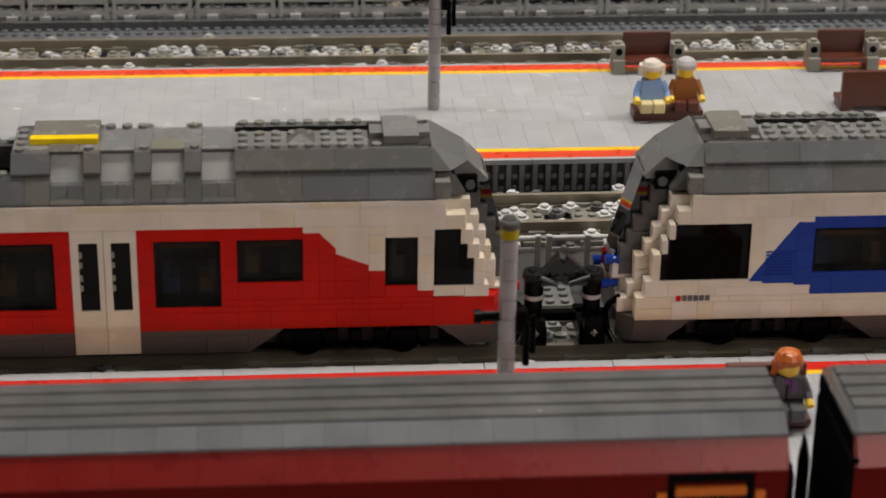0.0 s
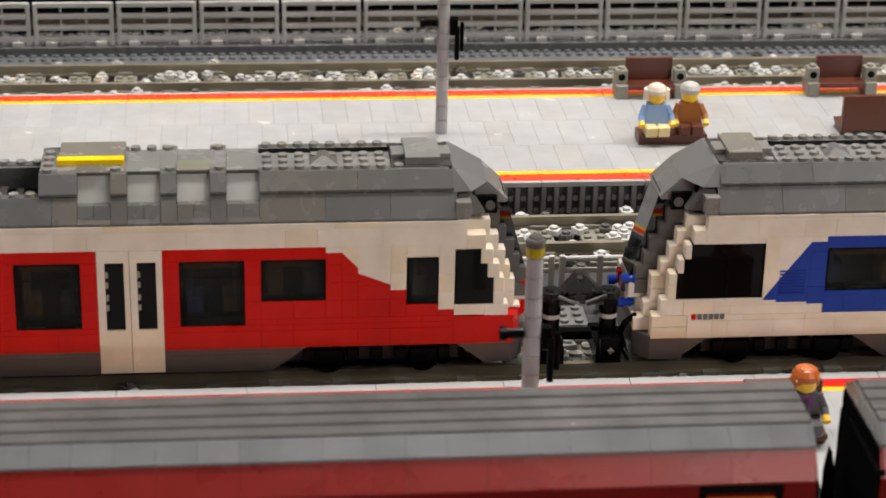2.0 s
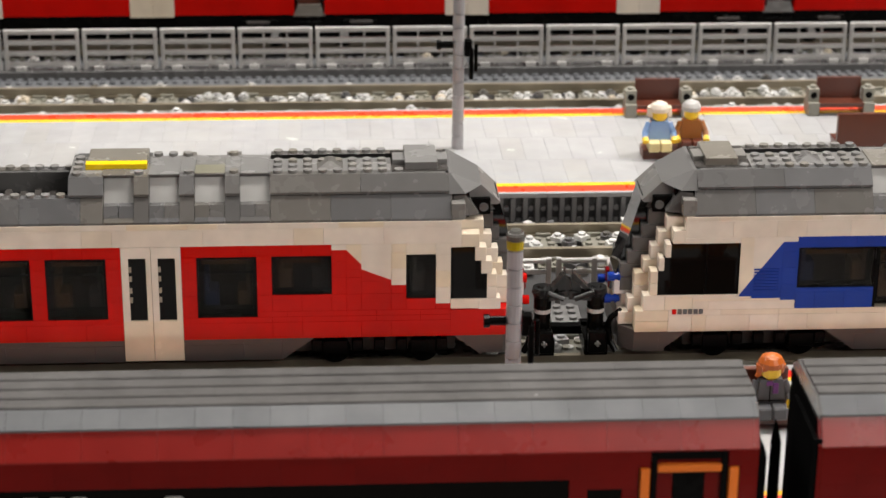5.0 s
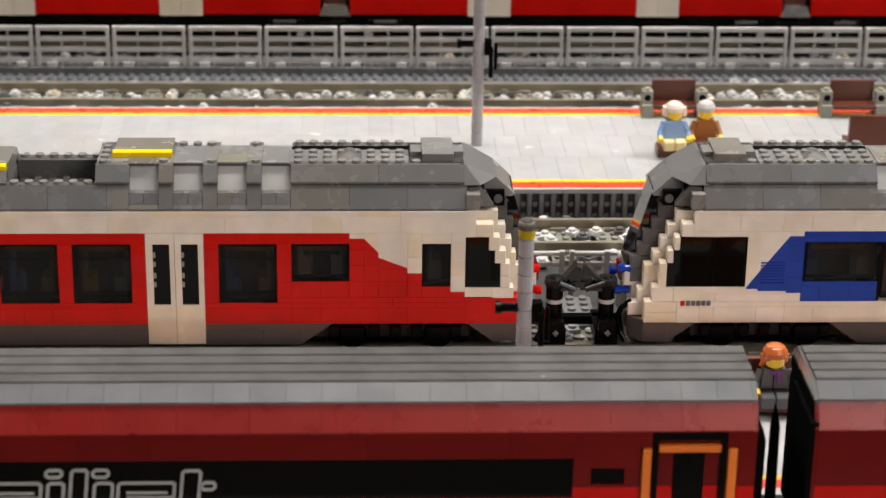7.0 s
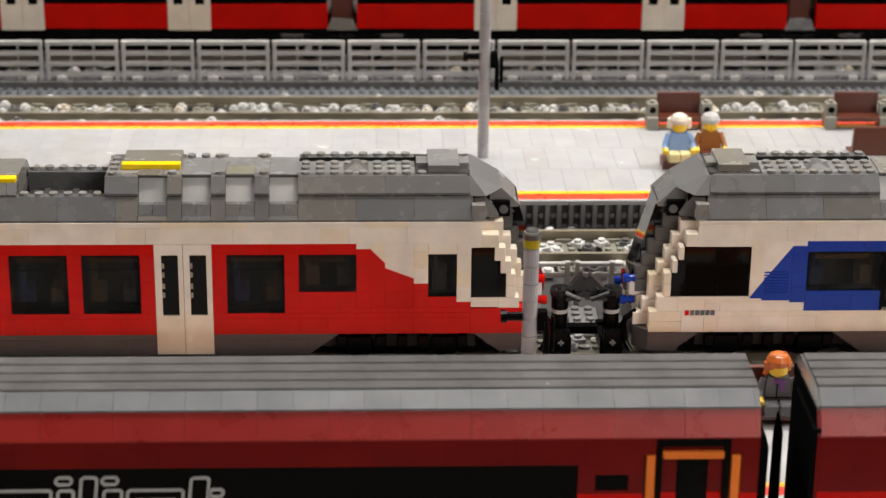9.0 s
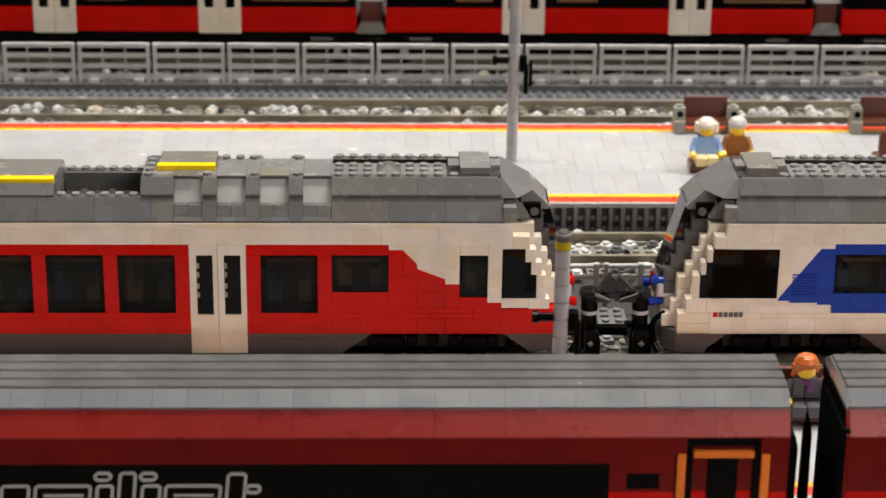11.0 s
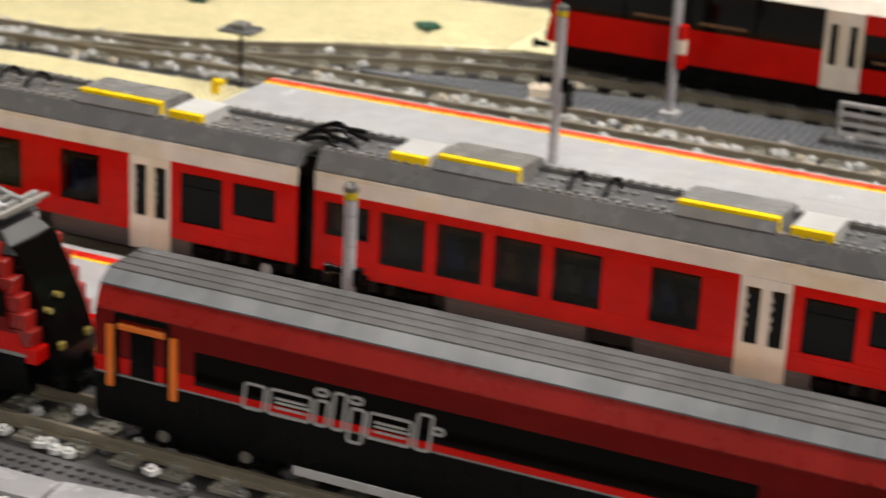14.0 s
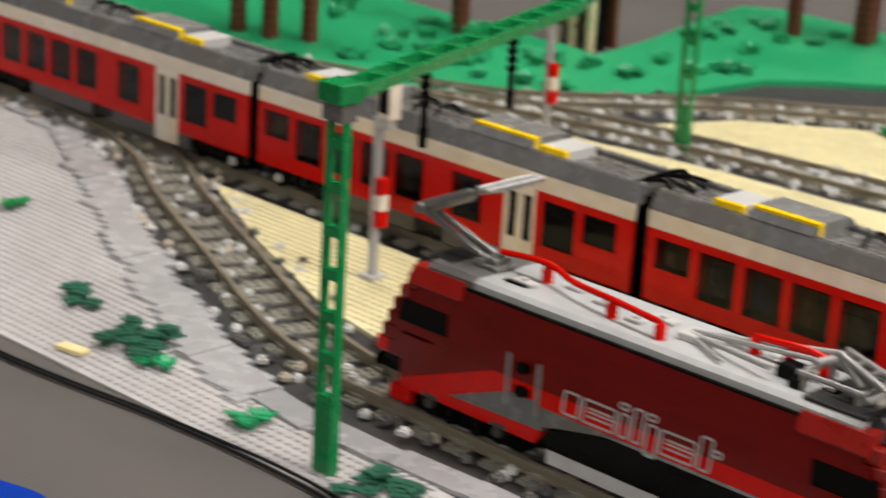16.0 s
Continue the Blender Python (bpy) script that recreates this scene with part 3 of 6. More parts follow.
def roof_top(t, x0, x1, flip):
    """The deck along the roof: a low studded part, a raised hatch, an open well and the cab's raised deck."""
    s = -1 if flip else 1
    zl, zt = Z0 + 29 * P, Z0 + 32 * P
    def bx(name, a, b, ya, yb, za, zb, m, label=""):
        u, v = sorted((a * S * s, b * S * s))
        return part(name, Geo().box(u + 0.06, v - 0.06, ya, yb, za, zb, 0.25), m, t, label)
    st = Geo()
    def studs(a, b, rows, z):
        for i in range(int(round(b - a))):
            for y in rows:
                st.stud((a + i + 0.5) * S * s, y, z)
    # low rear part with pipes
    bx("roof_deck", x0, -23.3, 12, 52, zl - 9, zl - 3.2, DGREY)
    studs(x0 + 0.4, -30, (10, 54), zl)
    studs(x0 + 0.4, -33.4, (24, 40), zl - 3.2)
    for k in range(2):
        x = (-35.5 - 2.2 * k) * S * s
        g = Geo().pipe([(x, 32 - 15 * math.cos(math.pi * i / 8), zl - 3 + 9 * math.sin(math.pi * i / 8)) for i in range(9)], 1.5)
        part("roof_pipe", g, BLACK, t, "black bent roof pipe")
    bx("hatch", -33.4, -30.1, 14, 44, zl - 3.4, zl + 6.2, LGREY, "pale roof hatch")
    bx("hatch_stripe", -33.4, -30.1, 9.5, 14, zl + 0.1, zl + 6.0, YELLOW, "yellow stripe tile")
    # raised hatch beside the well
    bx("hatch", -30, -23.3, 18.6, 46, zl - 3.4, zt - 0.6, MGREY, "grey roof hatch")
    bx("hatch_stripe", -30, -23.4, 12.6, 18.6, zl - 3, zt - 0.8, YELLOW, "yellow stripe tile")
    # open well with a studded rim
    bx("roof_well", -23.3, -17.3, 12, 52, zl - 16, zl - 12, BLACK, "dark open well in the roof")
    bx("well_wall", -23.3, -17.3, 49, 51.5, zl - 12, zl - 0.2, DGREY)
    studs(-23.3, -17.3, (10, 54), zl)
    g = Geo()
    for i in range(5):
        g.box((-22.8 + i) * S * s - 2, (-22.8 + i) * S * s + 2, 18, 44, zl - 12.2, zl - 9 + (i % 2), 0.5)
    # a darker grey than the deck, shared with the recess slab
    part("roof_equipment", g, mat("recess_dark_grey", (0.05, 0.045, 0.042), 0.25), t)
    # raised deck towards the cab
    bx("roof_deck", -17.3, x1, 18.2, 45.8, zl - 4, zt, MGREY)
    studs(-17.3, -16.3, (17, 25, 33, 41), zt)
    bx("hatch", -16.2, -12.2, 30, 49, zt, zt + 3.4, MGREY, "grey roof hatch")
    bx("hatch_stripe", -16.3, -12.2, 24.4, 30, zt, zt + 3.2, YELLOW, "yellow stripe tile")
    studs(-13.2, -12.2, (18,), zt)
    bx("roof_panel", -15.1, -13.3, 14.2, 24.3, zt - 0.2, zt + 0.6, DGREY)
    for a, b in ((-12.1, -10), (-9, -7), (-6, -4.1)):
        bx("roof_panel", a, b, 15, 40, zt - 0.2, zt + 0.7, MGREY)
    bx("roof_panel", -9.0, -7.0, 15.2, 28, zt + 0.5, zt + 1.0, mat("olive_grey_tile", (0.20, 0.19, 0.14), 0.35))
    studs(-12.1, -9, (46,), zt)
    for xx in (-9.9, -6.9):
        studs(xx, xx + 1, (18,), zt)
        if xx < -7:
            studs(xx + 2.9, xx + 3.9, (46,), zt)
    studs(-4, 4, (17, 33, 48), zt)
    studs(-4, -1, (25,), zt)
    studs(1, 4, (25,), zt)
    # thin raised strip, black to paint the shade of a groove
    bx("roof_groove", -4, 4.4, 38, 43.5, zt, zt + 0.5, BLACK)
    u = 0.0
    part("roof_wedge", Geo().loft([(u - 7, 21, zt), (u + 7, 21, zt), (u + 7, 36, zt), (u - 7, 36, zt)], [(u - 1, 27, zt + 2.6), (u + 1, 27, zt + 2.6), (u + 1, 35, zt + 2.6), (u - 1, 35, zt + 2.6)]), DGREY, t)
    # flat slab on the deck, its dark grey paints a recess's shade
    bx("roof_recess", 4.1, 7.9, 16, 48, zt - 0.1, zt + 0.5, mat("recess_dark_grey", (0.05, 0.045, 0.042)))
    bx("roof_block", 5.0, 7.2, 18, 46, zt + 0.4, zt + 4.6, MGREY)
    bx("roof_block", 4.2, 7.9, 26, 38, zt + 0.4, zt + 3.2, MGREY)
    studs(4.1, 5.1, (18,), zt - 0.6)
    part("roof_studs", st, MGREY, t, kind="stuff")


def side_vents(t, flip, xs):
    """Pale panels sunk between ribs of the upper roof slope, each with a two-piece sill."""
    s = -1 if flip else 1
    z0, z1 = Z0 + 29 * P, Z0 + 32 * P
    for xx in xs:
        a, b = sorted((xx * S * s, (xx + 2) * S * s))
        part("vent_panel", Geo().prism_x([(9.6, Z0 + 26.6 * P), (9.6, Z0 + 27.3 * P), (16.2, z1 - 1.6), (19, z1 - 1.6), (19, Z0 + 26.6 * P)], a + 0.1, b - 0.1), mat("panel_grey", (0.37, 0.365, 0.355), 0.3), t, "pale sunken roof panel")
        part("vent_lintel", Geo().box(a + 0.1, b - 0.1, 15.6, 19, z1 - 1.6, z1 - 0.1, 0.2), DGREY, t)
        for u, v in ((a, (a + b) / 2), ((a + b) / 2, b)):
            part("vent_sill", Geo().prism_x([(2.1, Z0 + 26 * P), (5.0, Z0 + 27.8 * P), (9.5, Z0 + 27.8 * P), (9.5, Z0 + 26 * P)], u + 0.12, v - 0.12), DGREY, t)


def nose(t, flip, main, r):
    """The stepped, rounded cab: three layers of bricks, each further out, a raked windscreen, hood and bumper."""
    s = -1 if flip else 1
    X = lambda x: x * S * s
    H = lambda p: Z0 + p * P
    low = 8.0 if flip else 8.8
    e = -0.08 if flip else 0.3
    outer = [(20.2, 22.6, 8.7, 9.62 + e), (17.7, 20.2, 9.62, 10.08 + e), (15.3, 17.7, 10.05, 10.5 + e), (10.8, 15.3, 10.45, 11.0 + 0.4 * e), (low, 10.8, 9.9, 11.4)]
    inner = [(21.4, 24.2, 8.4, 9.95 + e), (19.0, 21.6, 9.0, 10.5 + e), (16.4, 19.0, 9.4, 10.95 + e), (14.0, 16.4, 9.8, 11.4 + 0.6 * e), (9.4, 14.0, 10.0, 11.9), (6.8 if flip else 8.9, 9.4, 10.0, 12.3)]
    pillar = [(21.8, 24.7, 9.2, 10.95), (19.5, 21.8, 9.6, 11.4), (17.0, 19.5, 10.0, 11.95), (14.7, 17.0, 10.4, 12.3), (9.7, 14.7, 10.6, 12.75)]
    if flip:
        outer.append((4.0, 8.0, 9.6, 11.9))
        inner.append((4.4, 6.8, 10.0, 12.9))
    grey = mat("pillar_grey", (0.075, 0.07, 0.068), 0.3)
    for k in (0, 1):
        m = (lambda y: y) if k == 0 else (lambda y: 64 - y)
        for rows, ya, yb, material, nm in ((outer, 0.05, 8.0, WHITE, "corner_brick"), (inner, 8.0, 16.0, WHITE, "corner_brick"), (pillar, 16.0, 23.9, grey, "pillar_brick")):
            for p0, p1, x0, x1 in rows:
                cuts = [(p0, p1)] if p1 - p0 < 4 else [(p0, (p0 + p1) / 2), ((p0 + p1) / 2, p1)]
                for a, b in cuts:
                    part(nm, Geo().box(*sorted((X(x0), X(x1))), *sorted((m(ya), m(yb))), H(a) + 0.05, H(b) - 0.05, 0.3), material, t)
        # cheek slopes and the pinned hinge brick in the shade of the hood
        part("hood_cheek", Geo().loft([(X(8.3), m(6), H(25.0)), (X(9.95), m(8.6), H(25.0)), (X(9.95), m(17), H(25.0)), (X(8.3), m(17), H(25.0))], [(X(8.2), m(7.2), H(28.5)), (X(9.0), m(9.5), H(28.5)), (X(9.1), m(17), H(28.5)), (X(8.2), m(17), H(28.5))]), DGREY, t)
        part("hinge_brick", Geo().box(*sorted((X(9.4), X(10.75))), *sorted((m(14.2), m(21))), H(24.3), H(27.2), 0.4), BLACK, t)
        part("hinge_pin", Geo().tube((X(10.3), m(14.3), H(25.7)), (X(10.3), m(13.5), H(25.7)), 2.5, 2.5, 14).tube((X(10.3), m(13.6), H(25.7)), (X(10.3), m(13.3), H(25.7)), 1.5, 1.5, 12), DGREY, t)
        part("pillar_slope", Geo().prism_y([(X(10.0), H(24.6)), (X(11.1), H(24.6)), (X(10.3), H(27.4)), (X(10.0), H(27.4))], *sorted((m(19), m(23.9)))), DGREY, t)
    # raked windscreen over a sloped grey panel
    part("windscreen", Geo().prism_y([(X(13.0), H(12.0)), (X(11.35), H(26.6)), (X(8.2), H(26.6)), (X(8.2), H(12.0))], 21, 43), SCREEN, t, "raked smoked windscreen")
    part("nose_panel", Geo().prism_y([(X(13.35), H(9)), (X(13.05), H(12)), (X(8), H(12)), (X(8), H(9))], 24, 40), DGREY, t, "sloped grey panel under the windscreen")
    part("cab_lining", Geo().box(*sorted((X(8.2), X(9.3))), 12, 52, H(21), H(28.8), 0), BLACK, t)
    zt = H(32)
    part("hood", Geo().loft([(X(7.7), 6.6, H(29)), (X(9.0), 6.6, H(29)), (X(10.15), 17, H(29.4)), (X(10.15), 47, H(29.4)), (X(9.0), 57.4, H(29)), (X(7.7), 57.4, H(29))], [(X(7.7), 13.0, zt), (X(8.0), 13.0, zt), (X(8.1), 13.6, zt), (X(8.1), 50.4, zt), (X(8.0), 51, zt), (X(7.7), 51, zt)]), HOODG, t, "grey bevelled hood over the windscreen")
    part("brow", Geo().prism_y([(X(10.15), H(29.35)), (X(11.45), H(26.2)), (X(11.3), H(25.8)), (X(9.2), H(25.8)), (X(9.2), H(29.3))], 17, 47), MGREY, t, "pale grey brow over the windscreen")
    # bumper beam, apron and buffers
    if flip:
        part("bumper", Geo().box(*sorted((X(8), X(12.6))), 16, 48, H(4.6), H(9), 0.3), WHITE, t)
        part("apron", Geo().prism_z([(X(9.8), 0.6), (X(11.9), 1.4), (X(12.9), 9), (X(13.0), 55), (X(11.9), 62.6), (X(9.8), 63.4)], H(0.3), H(4.3)), SKIRT, t)
    else:
        part("bumper", Geo().prism_z([(X(8), 0.1), (X(11.75), 0.4), (X(12.1), 8), (X(12.35), 14), (X(12.35), 50), (X(12.1), 56), (X(11.75), 63.6), (X(8), 63.9)], H(4.0), H(8.75)), main, t)
        part("bumper_lip", Geo().prism_z([(X(12.1), 10), (X(12.75), 17), (X(12.75), 47), (X(12.1), 54)], H(6.8), H(9.1)), main, t)
        part("apron", Geo().prism_z([(X(9.9), 0.7), (X(11.6), 1.2), (X(12.5), 10), (X(12.5), 54), (X(11.6), 62.8), (X(9.9), 63.3)], H(0.6), H(3.95)), SKIRT, t)
        part("plough", Geo().prism_y([(X(12.4), H(1.2)), (X(13.3), H(3.4)), (X(13.3), H(4.6)), (X(12.4), H(4.6))], 16, 48), MGREY, t, "grey sloped plough under the bumper")
    for y0, y1, u, v in ((16.2, 23.4, 24.2, 30), (40.6, 47.8, 34, 39.8)):
        part("headlight", Geo().box(*sorted((X(11.9), X(13.15))), y0, y1, H(9.0), H(11.6), 0.5), mat("clear_lamp", (0.62, 0.56, 0.54), 0.08, spec=0.9), t, "clear square headlamp")
        part("tail_light", Geo().box(*sorted((X(11.9), X(13.4))), u, v, H(9.1), H(11.2), 0.4), mat("clear_red", (0.16, 0.004, 0.006), 0.1), t, "dark red tail lamp")
    for y, p, e in ((18, 8.0, 12.7), (18, 12.1, 12.5), (46, 8.0, 12.7)):
        e -= 0.2 if not flip else 0.0
        g = Geo().tube((X(e), y, H(p)), (X(e + 0.7), y, H(p)), 1.9, 1.9, 12).tube((X(e + 0.6), y, H(p)), (X(e + 1.05), y, H(p)), 2.6, 2.6, 14).tube((X(e + 0.2), y, H(p)), (X(e + 0.35), y, H(p)), 2.5, 2.5, 12)
        part("buffer", g, RED if not flip else BLUE, t)


def poly(t, pts, material, flip, y=0.0, name="sloped_brick"):
    s = -1 if flip else 1
    for k in (0, 1):
        a, b = (y, y + 8) if k == 0 else (64 - y - 8, 64 - y)
        part(name, Geo().prism_y([(x * S * s, Z0 + p * P) for x, p in pts], a, b), material, t)


def cab_pane(t, x0, flip):
    """The driver's side window, its front edge stepping back under the corner bricks."""
    s = -1 if flip else 1
    for ya, yb in ((0.9, 3.0), (61.0, 63.1)):
        g = Geo()
        for a, b, p0, p1 in ((x0, 9.64, 10.8, 20.2), (9.64, 10.07, 10.8, 17.7), (10.07, 10.47, 10.8, 15.3)):
            g.box(*sorted((a * S * s, b * S * s)), ya, yb, Z0 + p0 * P, Z0 + p1 * P, 0.0)
        w = part("window", g, GLASS, t, "smoked cab window with a stepped edge")
        for a in ((x0, x0 + 2.2) if flip else (x0,)):
            u, v = sorted((a * S * s, (a + 0.14) * S * s))
            part("window_bar", Geo().box(u, v, ya - 0.4, ya, Z0 + 10.8 * P, Z0 + 20.2 * P, 0.1), BLACK, w)


def nose_car(name, label, ox, flip, main, doorm, x_end, r):
    t = thing(name, label, "train", ox, 0, 0)
    s = -1 if flip else 1
    W = lambda *a, **k: (wall_bricks(t, *a, flip=flip, r=r, **k), wall_bricks(t, *a, flip=flip, r=r, y=64.0, depth=-8.0))
    u, v = sorted(((x_end + 0.3) * S * s, 8.4 * S * s))
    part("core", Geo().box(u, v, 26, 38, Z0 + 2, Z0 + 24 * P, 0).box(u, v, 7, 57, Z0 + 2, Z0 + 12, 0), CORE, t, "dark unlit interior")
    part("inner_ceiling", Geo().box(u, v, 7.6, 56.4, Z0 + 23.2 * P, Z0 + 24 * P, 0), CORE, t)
    # skirt, left clear over the bogies
    for a, b in ((x_end, -37), (-28, -14), (-10, -3.4)):
        wall_bricks(t, a, b, 0, 4, SKIRT, flip=flip, r=r, y=0.4, depth=7.5)
        wall_bricks(t, a, b, 0, 4, SKIRT, flip=flip, r=r, y=63.6, depth=-7.5)
    poly(t, [(-3.4, 0), (-3.4, 4), (-1.2, 4)], SKIRT, flip, 0.4, "skirt_slope")
    poly(t, [(8.2, 4), (10.2, 4), (10.2, 0.2)], SKIRT, flip, 0.6, "skirt_slope")
    for xc in (3.2, -32.5):
        bogie(t, xc * S * s)
    if not flip:
        W(x_end, -14, 4, 8, main)
        W(-10, 8, 4, 8, main)
        W(-10, -9, 8, 9, main)
        W(-5, 8, 8, 9, main)
        for x in (-39, -34, -29, -24, -19):
            pane(t, x, x + 4, 12 if x == -39 else 8, 19, flip)
            pane(t, x, x + 4, 12 if x == -39 else 8, 19, flip, 61)
            W(x - 1, x, 8, 19, main)
        W(x_end, -40, 8, 19, main)
        W(-39, -35, 8, 12, main)
        W(-15, -14, 8, 19, main)
        W(x_end, -14, 19, 21, main)
        W(-10, -9, 9, 19, main)
        pane(t, -9, -5, 8, 19, flip)
        pane(t, -9, -5, 8, 19, flip, 61)
        W(-5, -4, 9, 19, main)
        pane(t, -4, 0, 12, 19, flip)
        pane(t, -4, 0, 12, 19, flip, 61)
        W(-4, 0, 9, 12, main)
        W(-10, 0, 19, 21, main)
        # red sweeping down to the cab
        W(0, 1, 9, 20, main)
        W(0, 1, 20, 21, WHITE)
        W(1, 2, 9, 16.5, main)
        poly(t, [(1, 16.5), (1, 20), (2, 17.4), (2, 16.5)], main, flip)
        poly(t, [(1, 20), (1, 21), (2, 21), (2, 17.4)], WHITE, flip)
        W(2, 4, 9, 14.3, main)
        poly(t, [(2, 14.3), (2, 16.5), (4, 14.5), (4, 14.3)], main, flip)
        poly(t, [(2, 16.5), (2, 21), (4, 21), (4, 14.5)], WHITE, flip)
        W(4, 5, 9, 13.5, main)
        W(4, 5, 13.5, 21, WHITE)
        W(5, 7, 9, 11, main)
        pane(t, 5, 7, 11, 19, flip)
        pane(t, 5, 7, 11, 19, flip, 61)
        W(5, 7, 19, 21, WHITE)
        W(7, 8, 9, 10, main)
        W(7, 8, 10, 21, WHITE)
        cab_pane(t, 8, flip)
        W(8, 8.7, 20.2, 21, WHITE)
        W(8, 9.9, 9, 10.8, WHITE)
    else:
        for a, b in ((x_end, -14), (-10, 8)):
            W(a, b, 4, 8, WHITE)
        for x in (-34, -29, -24, -19):
            pane(t, x, x + 4.4, 8, 19, flip)
            W(x - 0.6, x, 8, 19, main)
        W(x_end, -34.6, 8, 19, main)
        W(-14.6, -14, 8, 19, main)
        W(x_end, -14, 19, 21, main)
        W(-10, -9, 8, 19, main)
        pane(t, -9, -4.6, 8.6, 19, flip)
        pane(t, -4.4, 0.9, 11.8, 19.2, flip)
        W(-4.6, -4.4, 8, 19, BLACK)
        W(-4.4, 1, 8, 11.8, main)
        W(-10, 1, 19.2, 21.2, main)
        W(0.9, 2, 9.6, 20.3, main)
        W(1, 2, 20.3, 21.2, WHITE)
        poly(t, [(2, 10), (2, 20.3), (4, 13.6), (4, 10)], main, flip)
        poly(t, [(2, 20.3), (2, 21.2), (4, 21.2), (4, 13.6)], WHITE, flip)
        poly(t, [(4, 10.4), (4, 13.6), (4.8, 10.8), (4.8, 10.4)], main, flip)
        poly(t, [(4, 13.6), (4, 21.2), (4.9, 21.2), (4.9, 10.4), (4.8, 10.8)], WHITE, flip)
        g = Geo()
        for i in range(8):
            a, b = sorted((2.2 * S * s, 3.9 * S * s))
            g.box(a, b, -0.6, 0.4, Z0 + (11.4 + i * 0.55) * P, Z0 + (11.4 + i * 0.55) * P + 0.8, 0.15)
        part("grille", g, main, t, "blue louvred grille")
        W(0.9, 8, 8, 9.6, WHITE)
        W(2, 8, 9.6, 10, WHITE)
        W(4, 8, 10, 10.4, WHITE)
        cab_pane(t, 4.9, flip)
        W(4.9, 8.7, 20.2, 21.2, WHITE)
        W(4.9, 9.9, 10.4, 10.8, WHITE)
        W(8, 9.9, 8, 10.4, WHITE)
        W(8, 9.6, 4, 8, WHITE)
        # small nameplate: a red and a dark bar row
        g1, g2 = Geo(), Geo()
        g1.box(72.6 * s, 75.0 * s, -0.5, 0.3, Z0 + 7.3 * P, Z0 + 8.2 * P, 0.1)
        for i in range(5):
            g2.box((69.6 - 2.9 * i) * s, (71.9 - 2.9 * i) * s, -0.5, 0.3, Z0 + 7.3 * P, Z0 + 8.2 * P, 0.1)
        part("badge_bar", g1, RED, t, "small red bar of a nameplate")
        part("badge_bar", g2, DGREY, t, "small dark bars of a nameplate")
    for y in (0.0,):
        door(t, -14, doorm, flip, y)
    wall_bricks(t, -14, -10, 0, 21, doorm, flip=flip, r=r, y=64.0, depth=-6.0)
    top = 21.2 if flip else 21
    W(x_end, 8.7, top, 25, WHITE)
    part("roof_step", Geo().box(*sorted((8.0 * S * s, 8.95 * S * s)), 1.2, 12, Z0 + 25.05 * P, Z0 + 27.9 * P, 0.3), MGREY, t)
    vents = (-15, -12, -9, -6) if not flip else (-9, -6)
    for a, b in ((x_end, vents[0]), (vents[-1] + 2, 8.1)):
        roof_slope(t, a, b, 25, 29, 0.4, 7.0, DGREY, flip, n=4)
    for vx in vents[:-1]:
        roof_slope(t, vx + 2, vx + 3, 25, 29, 0.4, 7.0, DGREY, flip)
    for vx in vents:
        roof_slope(t, vx, vx + 2, 25, 26, 0.4, 2.2, DGREY, flip)
    roof_slope(t, -30, -23.3, 29, 31, 7.0, 12.4, DGREY, flip)
    seg, x = [], -17.3
    for vx in vents:
        seg.append((x, vx))
        x = vx + 2
    seg.append((x, 7.9))
    for a, b in seg:
        roof_slope(t, a, b, 29.2, 32, 6.6, 13.2, DGREY, flip)
    side_vents(t, flip, vents)
    roof_top(t, x_end, 7.9, flip)
    nose(t, flip, main if not flip else WHITE, r)
    part("end_wall", Geo().box(*sorted((x_end * S * s, (x_end + 0.3) * S * s)), 1, 63, Z0 + 2, Z0 + 25 * P, 0.3), main, t)
    part("gangway", Geo().box(*sorted(((x_end - 1.4) * S * s, x_end * S * s)), 8, 56, Z0 + 3, Z0 + 27 * P, 0.4), BLACK, t, "black gangway bellows")
    return t


nose_car("regional_train", "red and white brick-built regional train with stepped cab", 0, False, RED, WHITE, -40.5, random.Random(11))
nose_car("regional_train", "blue and white brick-built regional train with yellow doors", 260, True, BLUE, YELLOW, -40.5, random.Random(12))


